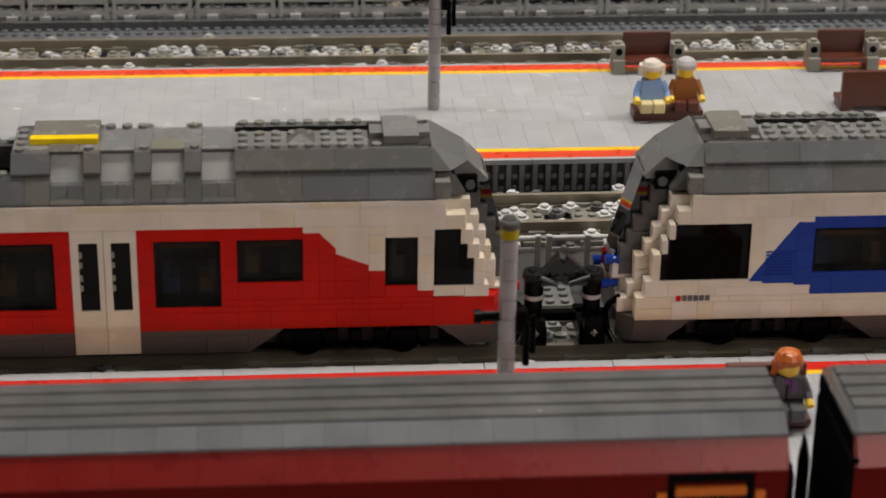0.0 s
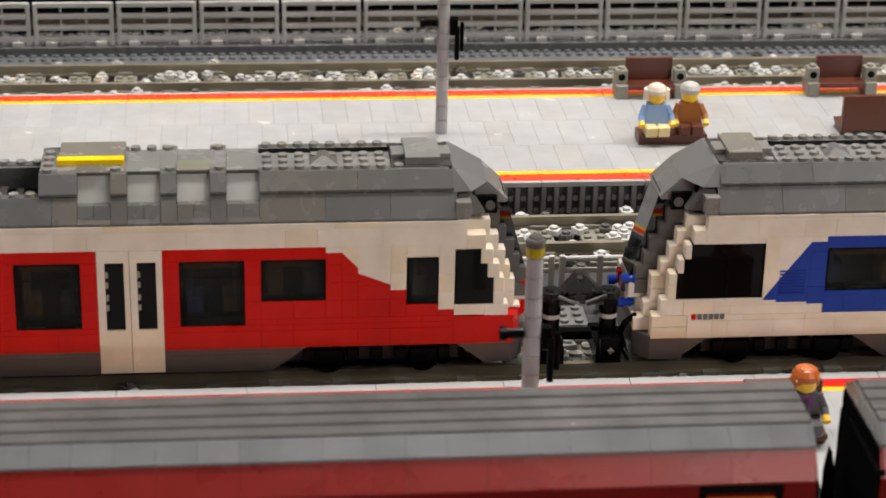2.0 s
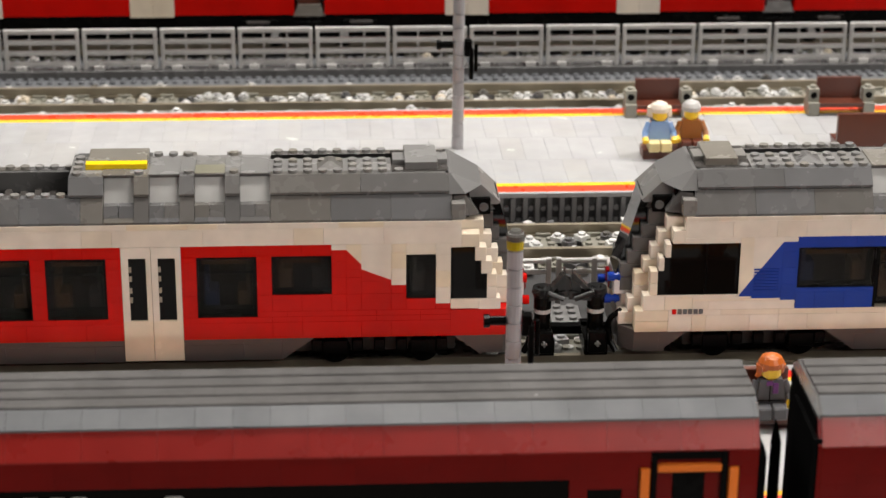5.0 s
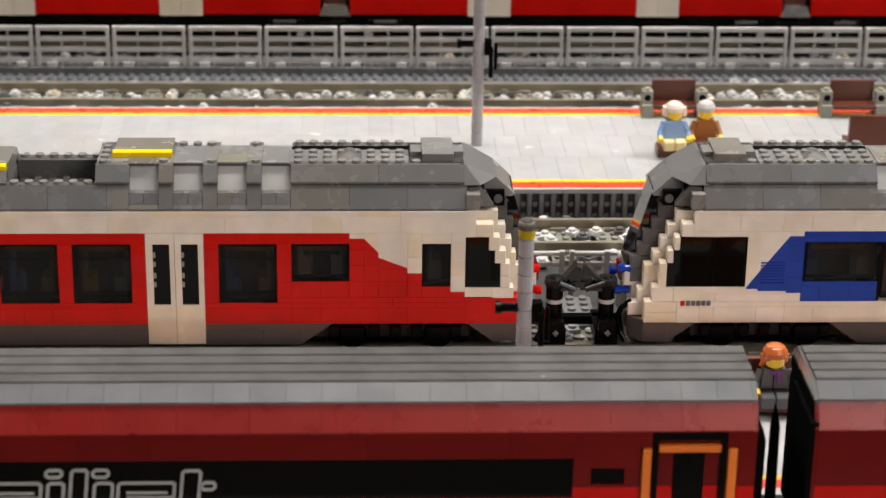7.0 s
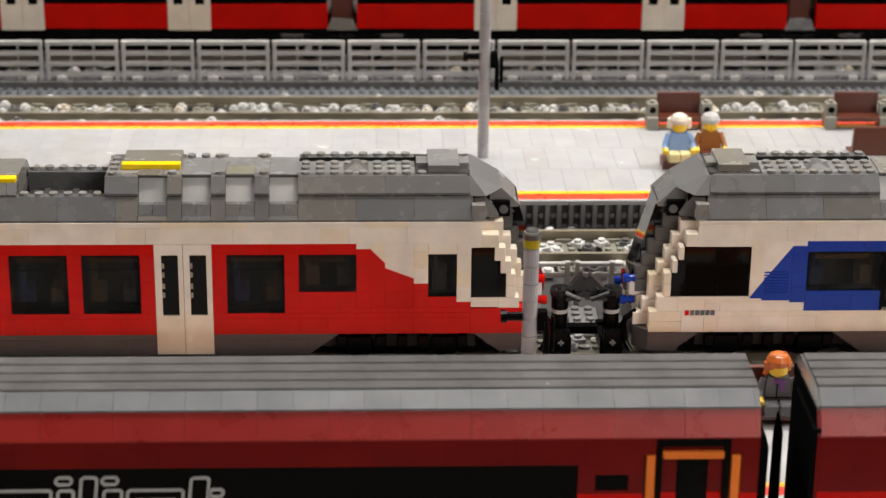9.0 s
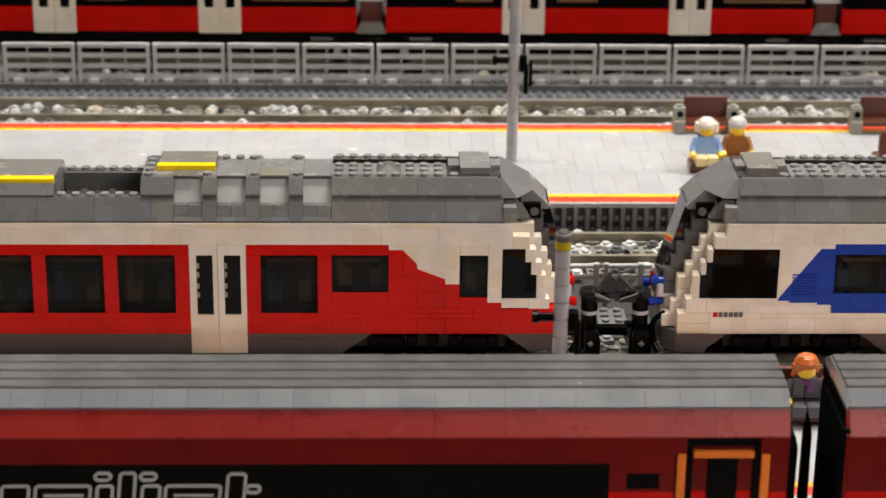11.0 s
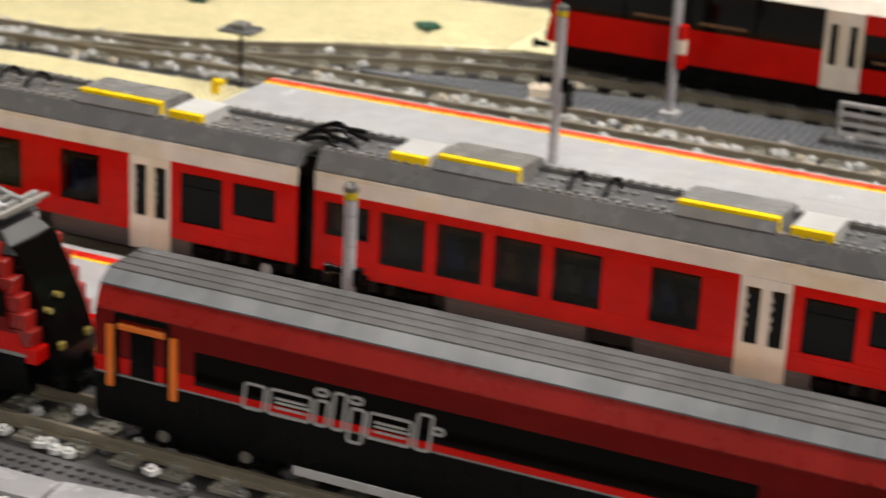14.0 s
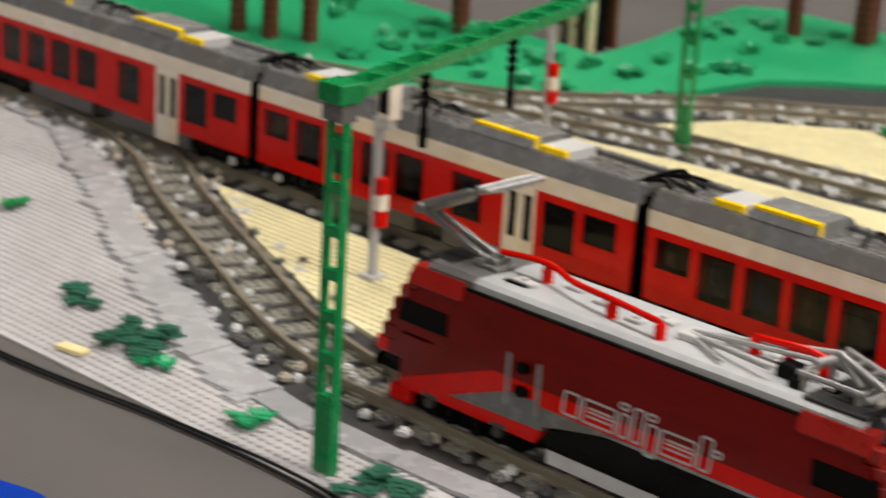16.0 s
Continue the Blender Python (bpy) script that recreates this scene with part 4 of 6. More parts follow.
def middle_car(ox, r):
    t = thing("railcar", "red and white middle car of the regional train", "train", ox, 0, 0, "middle cars")
    x_end, x1 = -26, 26
    W = lambda *a, **k: (wall_bricks(t, *a, r=r, **k), wall_bricks(t, *a, r=r, y=64.0, depth=-8.0))
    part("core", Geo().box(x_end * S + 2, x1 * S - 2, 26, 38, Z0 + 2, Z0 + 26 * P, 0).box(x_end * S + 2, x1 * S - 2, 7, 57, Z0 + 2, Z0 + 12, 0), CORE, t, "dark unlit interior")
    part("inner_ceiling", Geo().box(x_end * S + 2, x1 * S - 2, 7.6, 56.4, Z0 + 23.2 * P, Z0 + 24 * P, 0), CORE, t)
    for a, b in ((-14, -2), (2, 10), (14, 16)):
        wall_bricks(t, a, b, 0, 4, SKIRT, r=r, y=0.4, depth=7.5)
    for xc in (-20, 20):
        bogie(t, xc * S, 1 if xc > 0 else -1)
    lay = [(-25, 12), (-20, 8), (-15, 8), (-10, 8), (-5, 8), (3, 8), (15, 8), (20, 12)]
    W(x_end, -2, 4, 8, RED)
    W(2, 10, 4, 8, RED)
    W(14, x1, 4, 8, RED)
    for x, p in lay:
        pane(t, x, x + 4, p, 19, False)
        if p > 8:
            W(x, x + 4, 8, p, RED)
    for a, b in ((-26, -25), (-21, -20), (-16, -15), (-11, -10), (-6, -5), (-1, -0.0), (0, 3), (7, 10), (14, 15), (19, 20), (24, 26)):
        W(a, b, 8, 19, RED)
    W(-2, 2, 4, 8, RED)
    W(x_end, 10, 19, 21, RED)
    W(14, x1, 19, 21, RED)
    door(t, 10, WHITE, False)
    W(x_end, x1, 21, 25, WHITE)
    roof_slope(t, x_end, x1, 25, 29, 0.4, 7.0, DGREY, False)
    zl, zt = Z0 + 29 * P, Z0 + 32 * P
    part("roof_deck", Geo().box(x_end * S, x1 * S, 11, 53, zl - 8, zl - 2.8, 0.3), DGREY, t)
    g = Geo()
    for i in range(x_end, x1):
        if not (-16 <= i < -9 or 4 <= i < 12):
            for y in (10, 54):
                g.stud((i + 0.5) * S, y, zl, 10)
            if i % 3:
                g.stud((i + 0.5) * S, 24, zl - 2.8, 10).stud((i + 0.5) * S, 40, zl - 2.8, 10)
    part("roof_studs", g, MGREY, t, kind="stuff")
    for a, b in ((-16, -9), (4, 12)):
        roof_slope(t, a, b, 29, 31, 7.0, 12.4, DGREY, False)
        part("hatch", Geo().box(a * S, b * S, 18.6, 46, zl - 3.4, zt - 0.6, 0.4), MGREY, t, "grey roof hatch")
        part("hatch_stripe", Geo().box(a * S, b * S, 12.6, 18.6, zl - 3, zt - 0.8, 0.3), YELLOW, t, "yellow stripe tile")
    for a in (-20, 13):
        part("hatch", Geo().box(a * S, (a + 3.3) * S, 14, 44, zl - 3, zl + 6.2, 0.4), LGREY, t, "pale roof hatch")
        part("hatch_stripe", Geo().box(a * S, (a + 3.3) * S, 9.5, 14, zl + 0.1, zl + 6, 0.3), YELLOW, t, "yellow stripe tile")
    for k in range(2):
        pts = [((-5 + 3 * k) * S, 32 - 15 * math.cos(math.pi * i / 8), zl - 3 + 10 * math.sin(math.pi * i / 8)) for i in range(9)]
        part("roof_pipe", Geo().pipe(pts, 1.5), BLACK, t, "black bent roof pipe")
    part("end_wall", Geo().box(x_end * S, x_end * S + 2, 1, 63, Z0 + 2, Z0 + 25 * P, 0.3), BLACK, t)
    part("end_wall", Geo().box(x1 * S - 2, x1 * S, 1, 63, Z0 + 2, Z0 + 25 * P, 0.3), BLACK, t)
    for y, h in ((16, 5), (24, 8), (34, 6), (42, 8), (50, 5)):
        pts = [(x_end * S - 26 + 42 * i / 10, y + 4 * math.sin(i * 0.9 + y), zl - 1.5 + h * math.sin(math.pi * i / 10)) for i in range(11)]
        part("jumper_cable", Geo().pipe(pts, 1.6), BLACK, t, "black jumper cable over the joint")
    part("gangway", Geo().box((x_end - 1.4) * S, x_end * S, 8, 56, Z0 + 3, Z0 + 27 * P, 0.4), BLACK, t, "black gangway bellows")
    return t


mc = middle_car((-40.5 - 1.6 - 26) * S, random.Random(13))
for k in range(1, 4):
    copy_thing(mc, Matrix.Translation(((-68.1 - 53.6 * k) * S * MM, 0, 0)))

# ---- the dark red express train ----
YA = -247.0
ROOFG = mat("roof_grey_plastic", (0.096, 0.092, 0.090), 0.24, var=0.10, stain=0.2)
SLOPEG = mat("pale_slope_plastic", (0.122, 0.124, 0.130), 0.2, var=0.14)
REDSLOPE = mat("slope_red_plastic", (0.23, 0.010, 0.007), 0.28, var=0.12, spec=0.55)


def multi(name, label, category, items, x=0, y=0, z=0, rz=0, group=""):
    """One mesh with several plastics."""
    me = bpy.data.meshes.new(name)
    v, f, mi, ms = [], [], [], []
    for g, m in items:
        if m not in ms:
            ms.append(m)
        n = len(v)
        v += [(a * MM, b * MM, c * MM) for a, b, c in g.v]
        f += [[n + i for i in q] for q in g.f]
        mi += [ms.index(m)] * len(g.f)
    me.from_pydata(v, [], f)
    for m in ms:
        me.materials.append(m)
    me.polygons.foreach_set("material_index", mi)
    ob = new(name, me)
    ob.location, ob.rotation_euler.z = (x * MM, y * MM, z * MM), radians(rz)
    return tagged(ob, label, category, group)


def outline_shape(t, x, w, z0, z1, closed, m):
    """One slanted hollow lozenge of the wordmark, drawn as a plain shape with a double outline."""
    k, c, lean = 1.5, 1.6, 0.10
    y0, y1 = YA - 0.5, YA + 0.3
    at = lambda a, z: (x + a + lean * (z - z0), z)
    def outline(i, c):
        zl, zh = z0 + i, z1 - i
        return [at(i + c, zl), at(w - i - c, zl), at(w - i, zl + c), at(w - i, zh - c), at(w - i - c, zh), at(i + c, zh), at(i, zh - c), at(i, zl + c)]
    ro, ri = outline(0, c), outline(k, 0.6)
    g = Geo()
    g.v = [(a, y0, z) for a, z in ro + ri] + [(a, y1, z) for a, z in ro + ri]
    for i in range(8):
        j = (i + 1) % 8
        g.f += [[i, j, 8 + j, 8 + i], [i, 16 + i, 16 + j, j], [8 + i, 8 + j, 24 + j, 24 + i]]
    ob = part("wordmark_shape", g, m, t, "pale grey outlined shape of the wordmark")
    if closed:
        mid = (z0 + z1) / 2
        for a, b, za, zb in ((4.5, w - 3.6, mid + 1.7, mid + 3.0), (4.5, w - 1.4, mid - 0.6, mid + 0.6), (4.5, w - 3.6, mid - 3.6, mid - 2.3)):
            part("wordmark_bar", Geo().prism_y([at(a, za), at(b, za), at(b, zb), at(a, zb)], y0, y1), m, ob)


def wordmark(t, x0, zb, m, k=1.0):
    for dx, w, z0, z1, c in ((0, 13, 0, 16, 0), (14.5, 25, 0, 16, 1), (41, 8, 0, 16, 0), (41.5, 8, 17.5, 22.5, 0), (50.5, 8, 0, 22.5, 0), (60, 9, -5, 16, 0), (61, 8, 17.5, 22.5, 0), (70.5, 25, 0, 16, 1), (97, 9, 0, 22, 0), (106.5, 7, 11, 16, 0)):
        outline_shape(t, x0 + dx * k, w * k, zb + z0, zb + z1, c, m)


def express_bricks(t, x0, x1, z0, z1, m, holes=()):
    z = z0
    row = 0
    while z < z1 - 0.1:
        h = min(9.6, z1 - z)
        x = x0 - (16 if row % 2 else 0)
        while x < x1 - 0.1:
            a, b = max(x, x0), min(x + 32, x1)
            for ha, hb, hz0, hz1 in holes:
                if z + h > hz0 + 1 and z < hz1 - 1:
                    if a < ha < b:
                        b = ha
                    elif ha <= a < hb:
                        a = hb
                        b = max(b, a)
            if b - a > 0.5:
                piece("brick", (round(b - a, 2), 8.0, round(h, 2)), m, t, (a, YA, z), None, 0.0)
                piece("brick", (round(b - a, 2), 8.0, round(h, 2)), m, t, (a, YA + 56, z), None, 0.0)
            x = (x + 32) if b >= min(x + 32, x1) - 0.1 else b
            if b < min(a + 0.5, x1):
                x = max(x, a)
        z += h
        row += 1


def express_coach(x0, x1, doors, band, small, text, bar, label):
    t = thing("express_coach", label, "train coach", 0, 0, 0, "express coaches")
    yc = YA + 32
    part("core", Geo().box(x0 + 3, x1 - 3, YA + 7.5, YA + 56.5, 24, 100, 0), BLACK, t, "black coach body")
    # black sides below the red line
    x = x0
    while x < x1 - 1:
        xe = min(x + 64, x1)
        part("lower_body", Geo().box(x + 0.05, xe - 0.05, YA + 0.2, YA + 63.8, 22, 49.9, 0.2), BLACK, t, "glossy black lower body")
        x = xe
    holes = [(a, b, 50, 87) for a, b in doors]
    express_bricks(t, x0, x1, 51, 55, RED, holes)
    express_bricks(t, x0, x1, 55, 60.4, RED, holes + [(band[0], band[1], 55, 60.4)])
    express_bricks(t, x0, x1, 60.4, 75, DRED, holes + [(band[0], band[1], 60.4, 75)] + [(a, b, 61, 71) for a, b in small])
    x = x0
    while x < x1 - 1:
        xe = min(x + 64, x1)
        part("trim_line", Geo().box(x + 0.05, xe - 0.05, YA - 0.1, YA + 2, 49.9, 51, 0.0), MGREY, t, "thin grey line under the red stripe")
        x = xe
    express_bricks(t, x0, x1, 75, 87.8, DRED, holes)
    w = part("window", Geo().box(band[0], band[1], YA + 0.5, YA + 3, 55.1, 75, 0.2), GLASS, t, "long black window band")
    part("window", Geo().box(band[0], band[1], YA + 61, YA + 63.5, 55.1, 75, 0.2), GLASS, t, "long black window band")
    for a, b in small:
        part("window", Geo().box(a, b, YA + 0.6, YA + 3, 62, 71, 0.2), GLASS, t, "small black window")
        part("window_surround", Geo().box(a, b, YA + 0.05, YA + 6, 71, 75, 0.0).box(a, b, YA + 0.05, YA + 6, 60.4, 62, 0.0), DRED, t)
    for a, b in doors:
        d = part("door", Geo().box(a + 15, b - 15, YA + 0.6, YA + 5, 44, 78, 0.3), BLACK, t, "black door leaf")
        g = Geo()
        g.box(a + 5, b - 5, YA + 1.2, YA + 6, 60.4, 87, 0.2)
        part("door_recess", g, DRED, t)
        part("door_stripe", Geo().box(a + 5, b - 5, YA + 1.2, YA + 6, 51, 60.3, 0.2), RED, t)
        part("door_sill", Geo().box(a + 5, b - 5, YA + 1.0, YA + 6, 49.9, 50.9, 0.0), MGREY, t)
        for u in (a, b - 5):
            part("door_corner", Geo().box(u, u + 5, YA + 0.05, YA + 6, 80.2, 87.8, 0.0), DRED, t)
        f = Geo()
        f.box(a + 0.6, a + 4.8, YA - 1.6, YA + 4, 43, 80, 0.5).box(b - 4.8, b - 0.6, YA - 1.6, YA + 4, 43, 80, 0.5)
        f.box(a + 8, b - 8, YA - 1.2, YA + 3, 78, 81.6, 0.5)
        part("door_frame", f, ORANGE, t, "bright orange door surround")
        k = Geo().box(a + 5.6, a + 8, YA - 0.4, YA + 3, 44, 87.5, 0.2).box(b - 8, b - 5.6, YA - 0.4, YA + 3, 44, 87.5, 0.2).box(a + 8, b - 8, YA - 0.4, YA + 3, 84, 87.5, 0.2)
        part("door_seal", k, BLACK, t)
    # red shoulder, pale slope and ribbed roof
    x = x0
    while x < x1 - 1:
        xe = min(x + 32, x1)
        for sgn, yy in ((1, YA), (-1, YA + 64)):
            part("shoulder_slope", Geo().prism_x([(yy, 87.9), (yy, 88.6), (yy + sgn * 5.6, 100), (yy + sgn * 16, 100), (yy + sgn * 16, 87.9)], x + 0.06, xe - 0.06), REDSLOPE, t)
        x = xe
    x = x0
    while x < x1 - 1:
        xe = min(x + 16, x1)
        for sgn, yy in ((1, YA), (-1, YA + 64)):
            part("roof_slope", Geo().prism_x([(yy + sgn * 5.2, 100.2), (yy + sgn * 5.2, 101.2), (yy + sgn * 13.5, 106.4), (yy + sgn * 20, 106.4), (yy + sgn * 20, 100.2)], x + 0.06, xe - 0.06), SLOPEG, t)
        x = xe
    part("roof_deck", Geo().box(x0, x1, YA + 14, YA + 50, 100, 105.2, 0.2), DGREY, t)
    for i in range(4):
        yy = YA + 14.4 + i * 9.2
        x = x0 - (0, 40, 16, 56)[i]
        while x < x1 - 1:
            xe = min(x + 64, x1)
            part("roof_rib", Geo().prism_x([(yy, 105), (yy, 107.1), (yy + 0.5, 107.6), (yy + 7.1, 107.6), (yy + 7.6, 107.1), (yy + 7.6, 105)], max(x, x0) + 0.02, xe - 0.02), ROOFG, t)
            x = xe
    # ends: a matt black end wall under a dark red cap, bellows in the middle of one end
    for xe, s in ((x0, -1), (x1, 1)):
        part("end_wall", Geo().prism_x([(YA + 1, 24), (YA + 1, 86), (YA + 5, 93), (YA + 59, 93), (YA + 63, 86), (YA + 63, 24)], xe, xe + s * 1.0), RUBBER, t, "matt black end wall")
        part("end_cap", Geo().prism_x([(YA + 5, 93.1), (YA + 8, 99), (YA + 15, 104), (YA + 49, 104), (YA + 56, 99), (YA + 59, 93.1)], xe, xe + s * 0.8), mat("end_cap_red", (0.05, 0.012, 0.010), 0.4), t, "dark red end cap")
    part("bellows", Geo().prism_y([(x1 + 1, 24), (x1 + 1, 79), (x1 + 7, 78), (x1 + 8.6, 72), (x1 + 8.6, 24)], YA + 22, YA + 42), RUBBER, t, "black gangway bellows")
    part("gangway_post", Geo().prism_y([(x1 + 12.6, 24), (x1 + 12.8, 74), (x1 + 14.2, 85), (x1 + 16.2, 76), (x1 + 16.8, 24)], YA + 29, YA + 35), RUBBER, t, "black post of the gangway between the coaches")
    for xc in (x0 + 70, x1 - 70):
        g = Geo().box(xc - 42, xc + 42, YA + 4, YA + 40, 12, 24, 0.4)
        for dx in (-26, 26):
            for y in (YA + 2.6, YA + 36):
                g.tube((xc + dx, y - 2, 21.3), (xc + dx, y + 2, 21.3), 8.4, 8.4, 18)
            g.box(xc + dx - 8, xc + dx + 8, YA + 2, YA + 6, 16, 25, 0.5)
        bg = part("bogie", g, BLACK, t, "black bogie with wheels on the rails")
        for dx in (-26, 26):
            part("axle_box", Geo().tube((xc + dx, YA - 0.6, 20), (xc + dx, YA + 2.2, 20), 3.4, 3.8, 12), mat("axle_grey", (0.12, 0.105, 0.09), 0.35), bg, "grey axle end")
    if bar:
        part("skirt_panel", Geo().box(bar[0], bar[1], YA - 0.4, YA + 4, 17, 22.5, 0.4), LGREY, t, "pale grey skirt panel")
    if text is not None:
        wordmark(t, text, 49, mat("wordmark_grey", (0.34, 0.33, 0.32), 0.35), 1.055)
    return t


express_coach(-757, -295, [(-750, -704)], (-694, -377), [(-368, -353)], -664, (-632, -440), "dark red and black express coach with an orange-framed door")
express_coach(-268, 182, [(-263, -216), (130, 174)], (-206, 100), [(108, 123)], -179, (-140, 40), "dark red and black express coach with two orange-framed doors")
rc = express_coach(209.5, 650, [(598, 644)], (300, 590), [], None, None, "dark red and black express coach of the standing train")
part("end_panel", Geo().prism_z([(205.6, YA + 1), (209.4, YA + 0.4), (209.4, YA + 46), (206.2, YA + 44)], 24, 92), RUBBER, rc, "matt black end panel")
part("end_head", Geo().prism_x([(YA + 5.2, 92.2), (YA + 5.2, 98.4), (YA + 58.8, 98.4), (YA + 58.8, 92.2)], 207.6, 209.4), RUBBER, rc, "matt black head of the end wall")
part("roof_lip", Geo().prism_x([(YA + 5.2, 98.5), (YA + 5.2, 101.2), (YA + 13.5, 106.4), (YA + 50.5, 106.4), (YA + 58.8, 101.2), (YA + 58.8, 98.5)], 208.2, 209.4), ROOFG, rc)
part("shoulder_end", Geo().prism_x([(YA, 50), (YA, 88.6), (YA + 5.6, 100), (YA + 5.6, 50)], 207.8, 209.4), DRED, rc)


def arm(g, p, q, r=1.6):
    g.tube(p, q, r, r, 8)


def pantograph(t, x, s, up):
    """A folded or raised current collector: base frame, lower arm, upper arm and head."""
    yc = YA + 32
    g = Geo()
    zb = 121
    for dy in (-14, 14):
        g.tube((x - 22, yc + dy, zb), (x + 22, yc + dy, zb), 1.8, 1.8, 8)
        for dx in (-18, 18):
            g.tube((x + dx, yc + dy, 111.5), (x + dx, yc + dy, zb), 2.4, 2.4, 8)
    for dx in (-20, 20):
        g.tube((x + dx, yc - 14, zb), (x + dx, yc + 14, zb), 1.6, 1.6, 8)
    if up:
        g = Geo().box(x - 12, x + 10, yc - 12, yc + 12, 112.6, 115.4, 0.5).box(x - 8, x + 4, yc - 8, yc + 8, 115.4, 119, 0.6)
        for dy in (-10, 10):
            g.tube((x - 6, yc + dy, 113), (x - 6, yc + dy, 118), 2.6, 2.2, 8)
    part("pantograph_base", g, mat("dull_arm_grey", (0.11, 0.106, 0.10), 0.3) if up else MGREY, t)
    g = Geo()
    if up:
        knee = (x - s * 66, yc, zb + 14)
        head = (x + s * 6, yc, zb + 47)
    else:
        knee = (x - s * 4, yc, zb + 14)
        head = (x + s * 34, yc, zb + 2)
    for dy in (-9, 9):
        arm(g, (x + s * (-2 if up else 16), yc + dy * (0.6 if up else 1), zb + (-5 if up else 1)), (knee[0], yc + dy * 0.4, knee[2]), 2.2 if up else 2.6)
        arm(g, (knee[0], yc + dy * 0.4, knee[2]), (head[0], yc + dy * 0.9, head[2]), 1.7 if up else 2.4)
    if up:
        m = [knee[i] + (head[i] - knee[i]) * 0.55 for i in range(3)]
        arm(g, knee, tuple(m), 4.2)
        g.tube((knee[0], yc - 8, knee[2]), (knee[0], yc + 8, knee[2]), 3.4, 3.4, 10)
    for u in (0.3, 0.55, 0.8):
        c = [knee[i] + (head[i] - knee[i]) * u for i in (0, 2)]
        arm(g, (c[0], yc - 6, c[1]), (c[0], yc + 6, c[1]), 1.8)
    part("pantograph_arm", g, mat("arm_grey", (0.12, 0.116, 0.108), 0.3) if not up else mat("dull_arm_grey", (0.11, 0.106, 0.10), 0.3), t, "grey jointed pantograph arm")
    g = Geo()
    for dx in (-3.5, 3.5):
        g.tube((head[0] + dx, yc - 26, head[2]), (head[0] + dx, yc + 26, head[2]), 1.8, 1.8, 8)
    g.box(head[0] - 5, head[0] + 5, yc - 18, yc + 18, head[2] - 2.5, head[2] - 0.5, 0.4)
    part("pantograph_head", g, MGREY, t)


def folded_arms(t):
    """Pale rods lying folded along the roof ahead of the second collector."""
    for p, q, r in (((-972, YA + 30, 115), (-905, YA + 14, 119), 1.7), ((-972, YA + 33, 116), (-890, YA + 34, 124), 1.7), ((-968, YA + 36, 115), (-884, YA + 56, 124), 1.7), ((-966, YA + 26, 114.5), (-935, YA + 10, 114.5), 1.3), ((-886, YA + 30, 124), (-880, YA + 58, 124), 2.2)):
        g = Geo()
        arm(g, p, q, r)
        part("folded_rod", g, mat("rod_grey", (0.27, 0.265, 0.255), 0.3), t, "pale folded rod")
    part("rod_bracket", Geo().box(-978, -964, YA + 24, YA + 40, 111.8, 116.5, 0.6), LGREY, t)
    part("roof_switch", Geo().box(-906, -894, YA + 22, YA + 34, 111.8, 120, 0.6), BLACK, t, "black roof switch")
    part("roof_switch", Geo().box(-892, -884, YA + 14, YA + 24, 111.8, 117, 0.6), BLACK, t, "black roof switch")


AMBER = mat("amber_lamp", (0.20, 0.15, 0.025), 0.2)


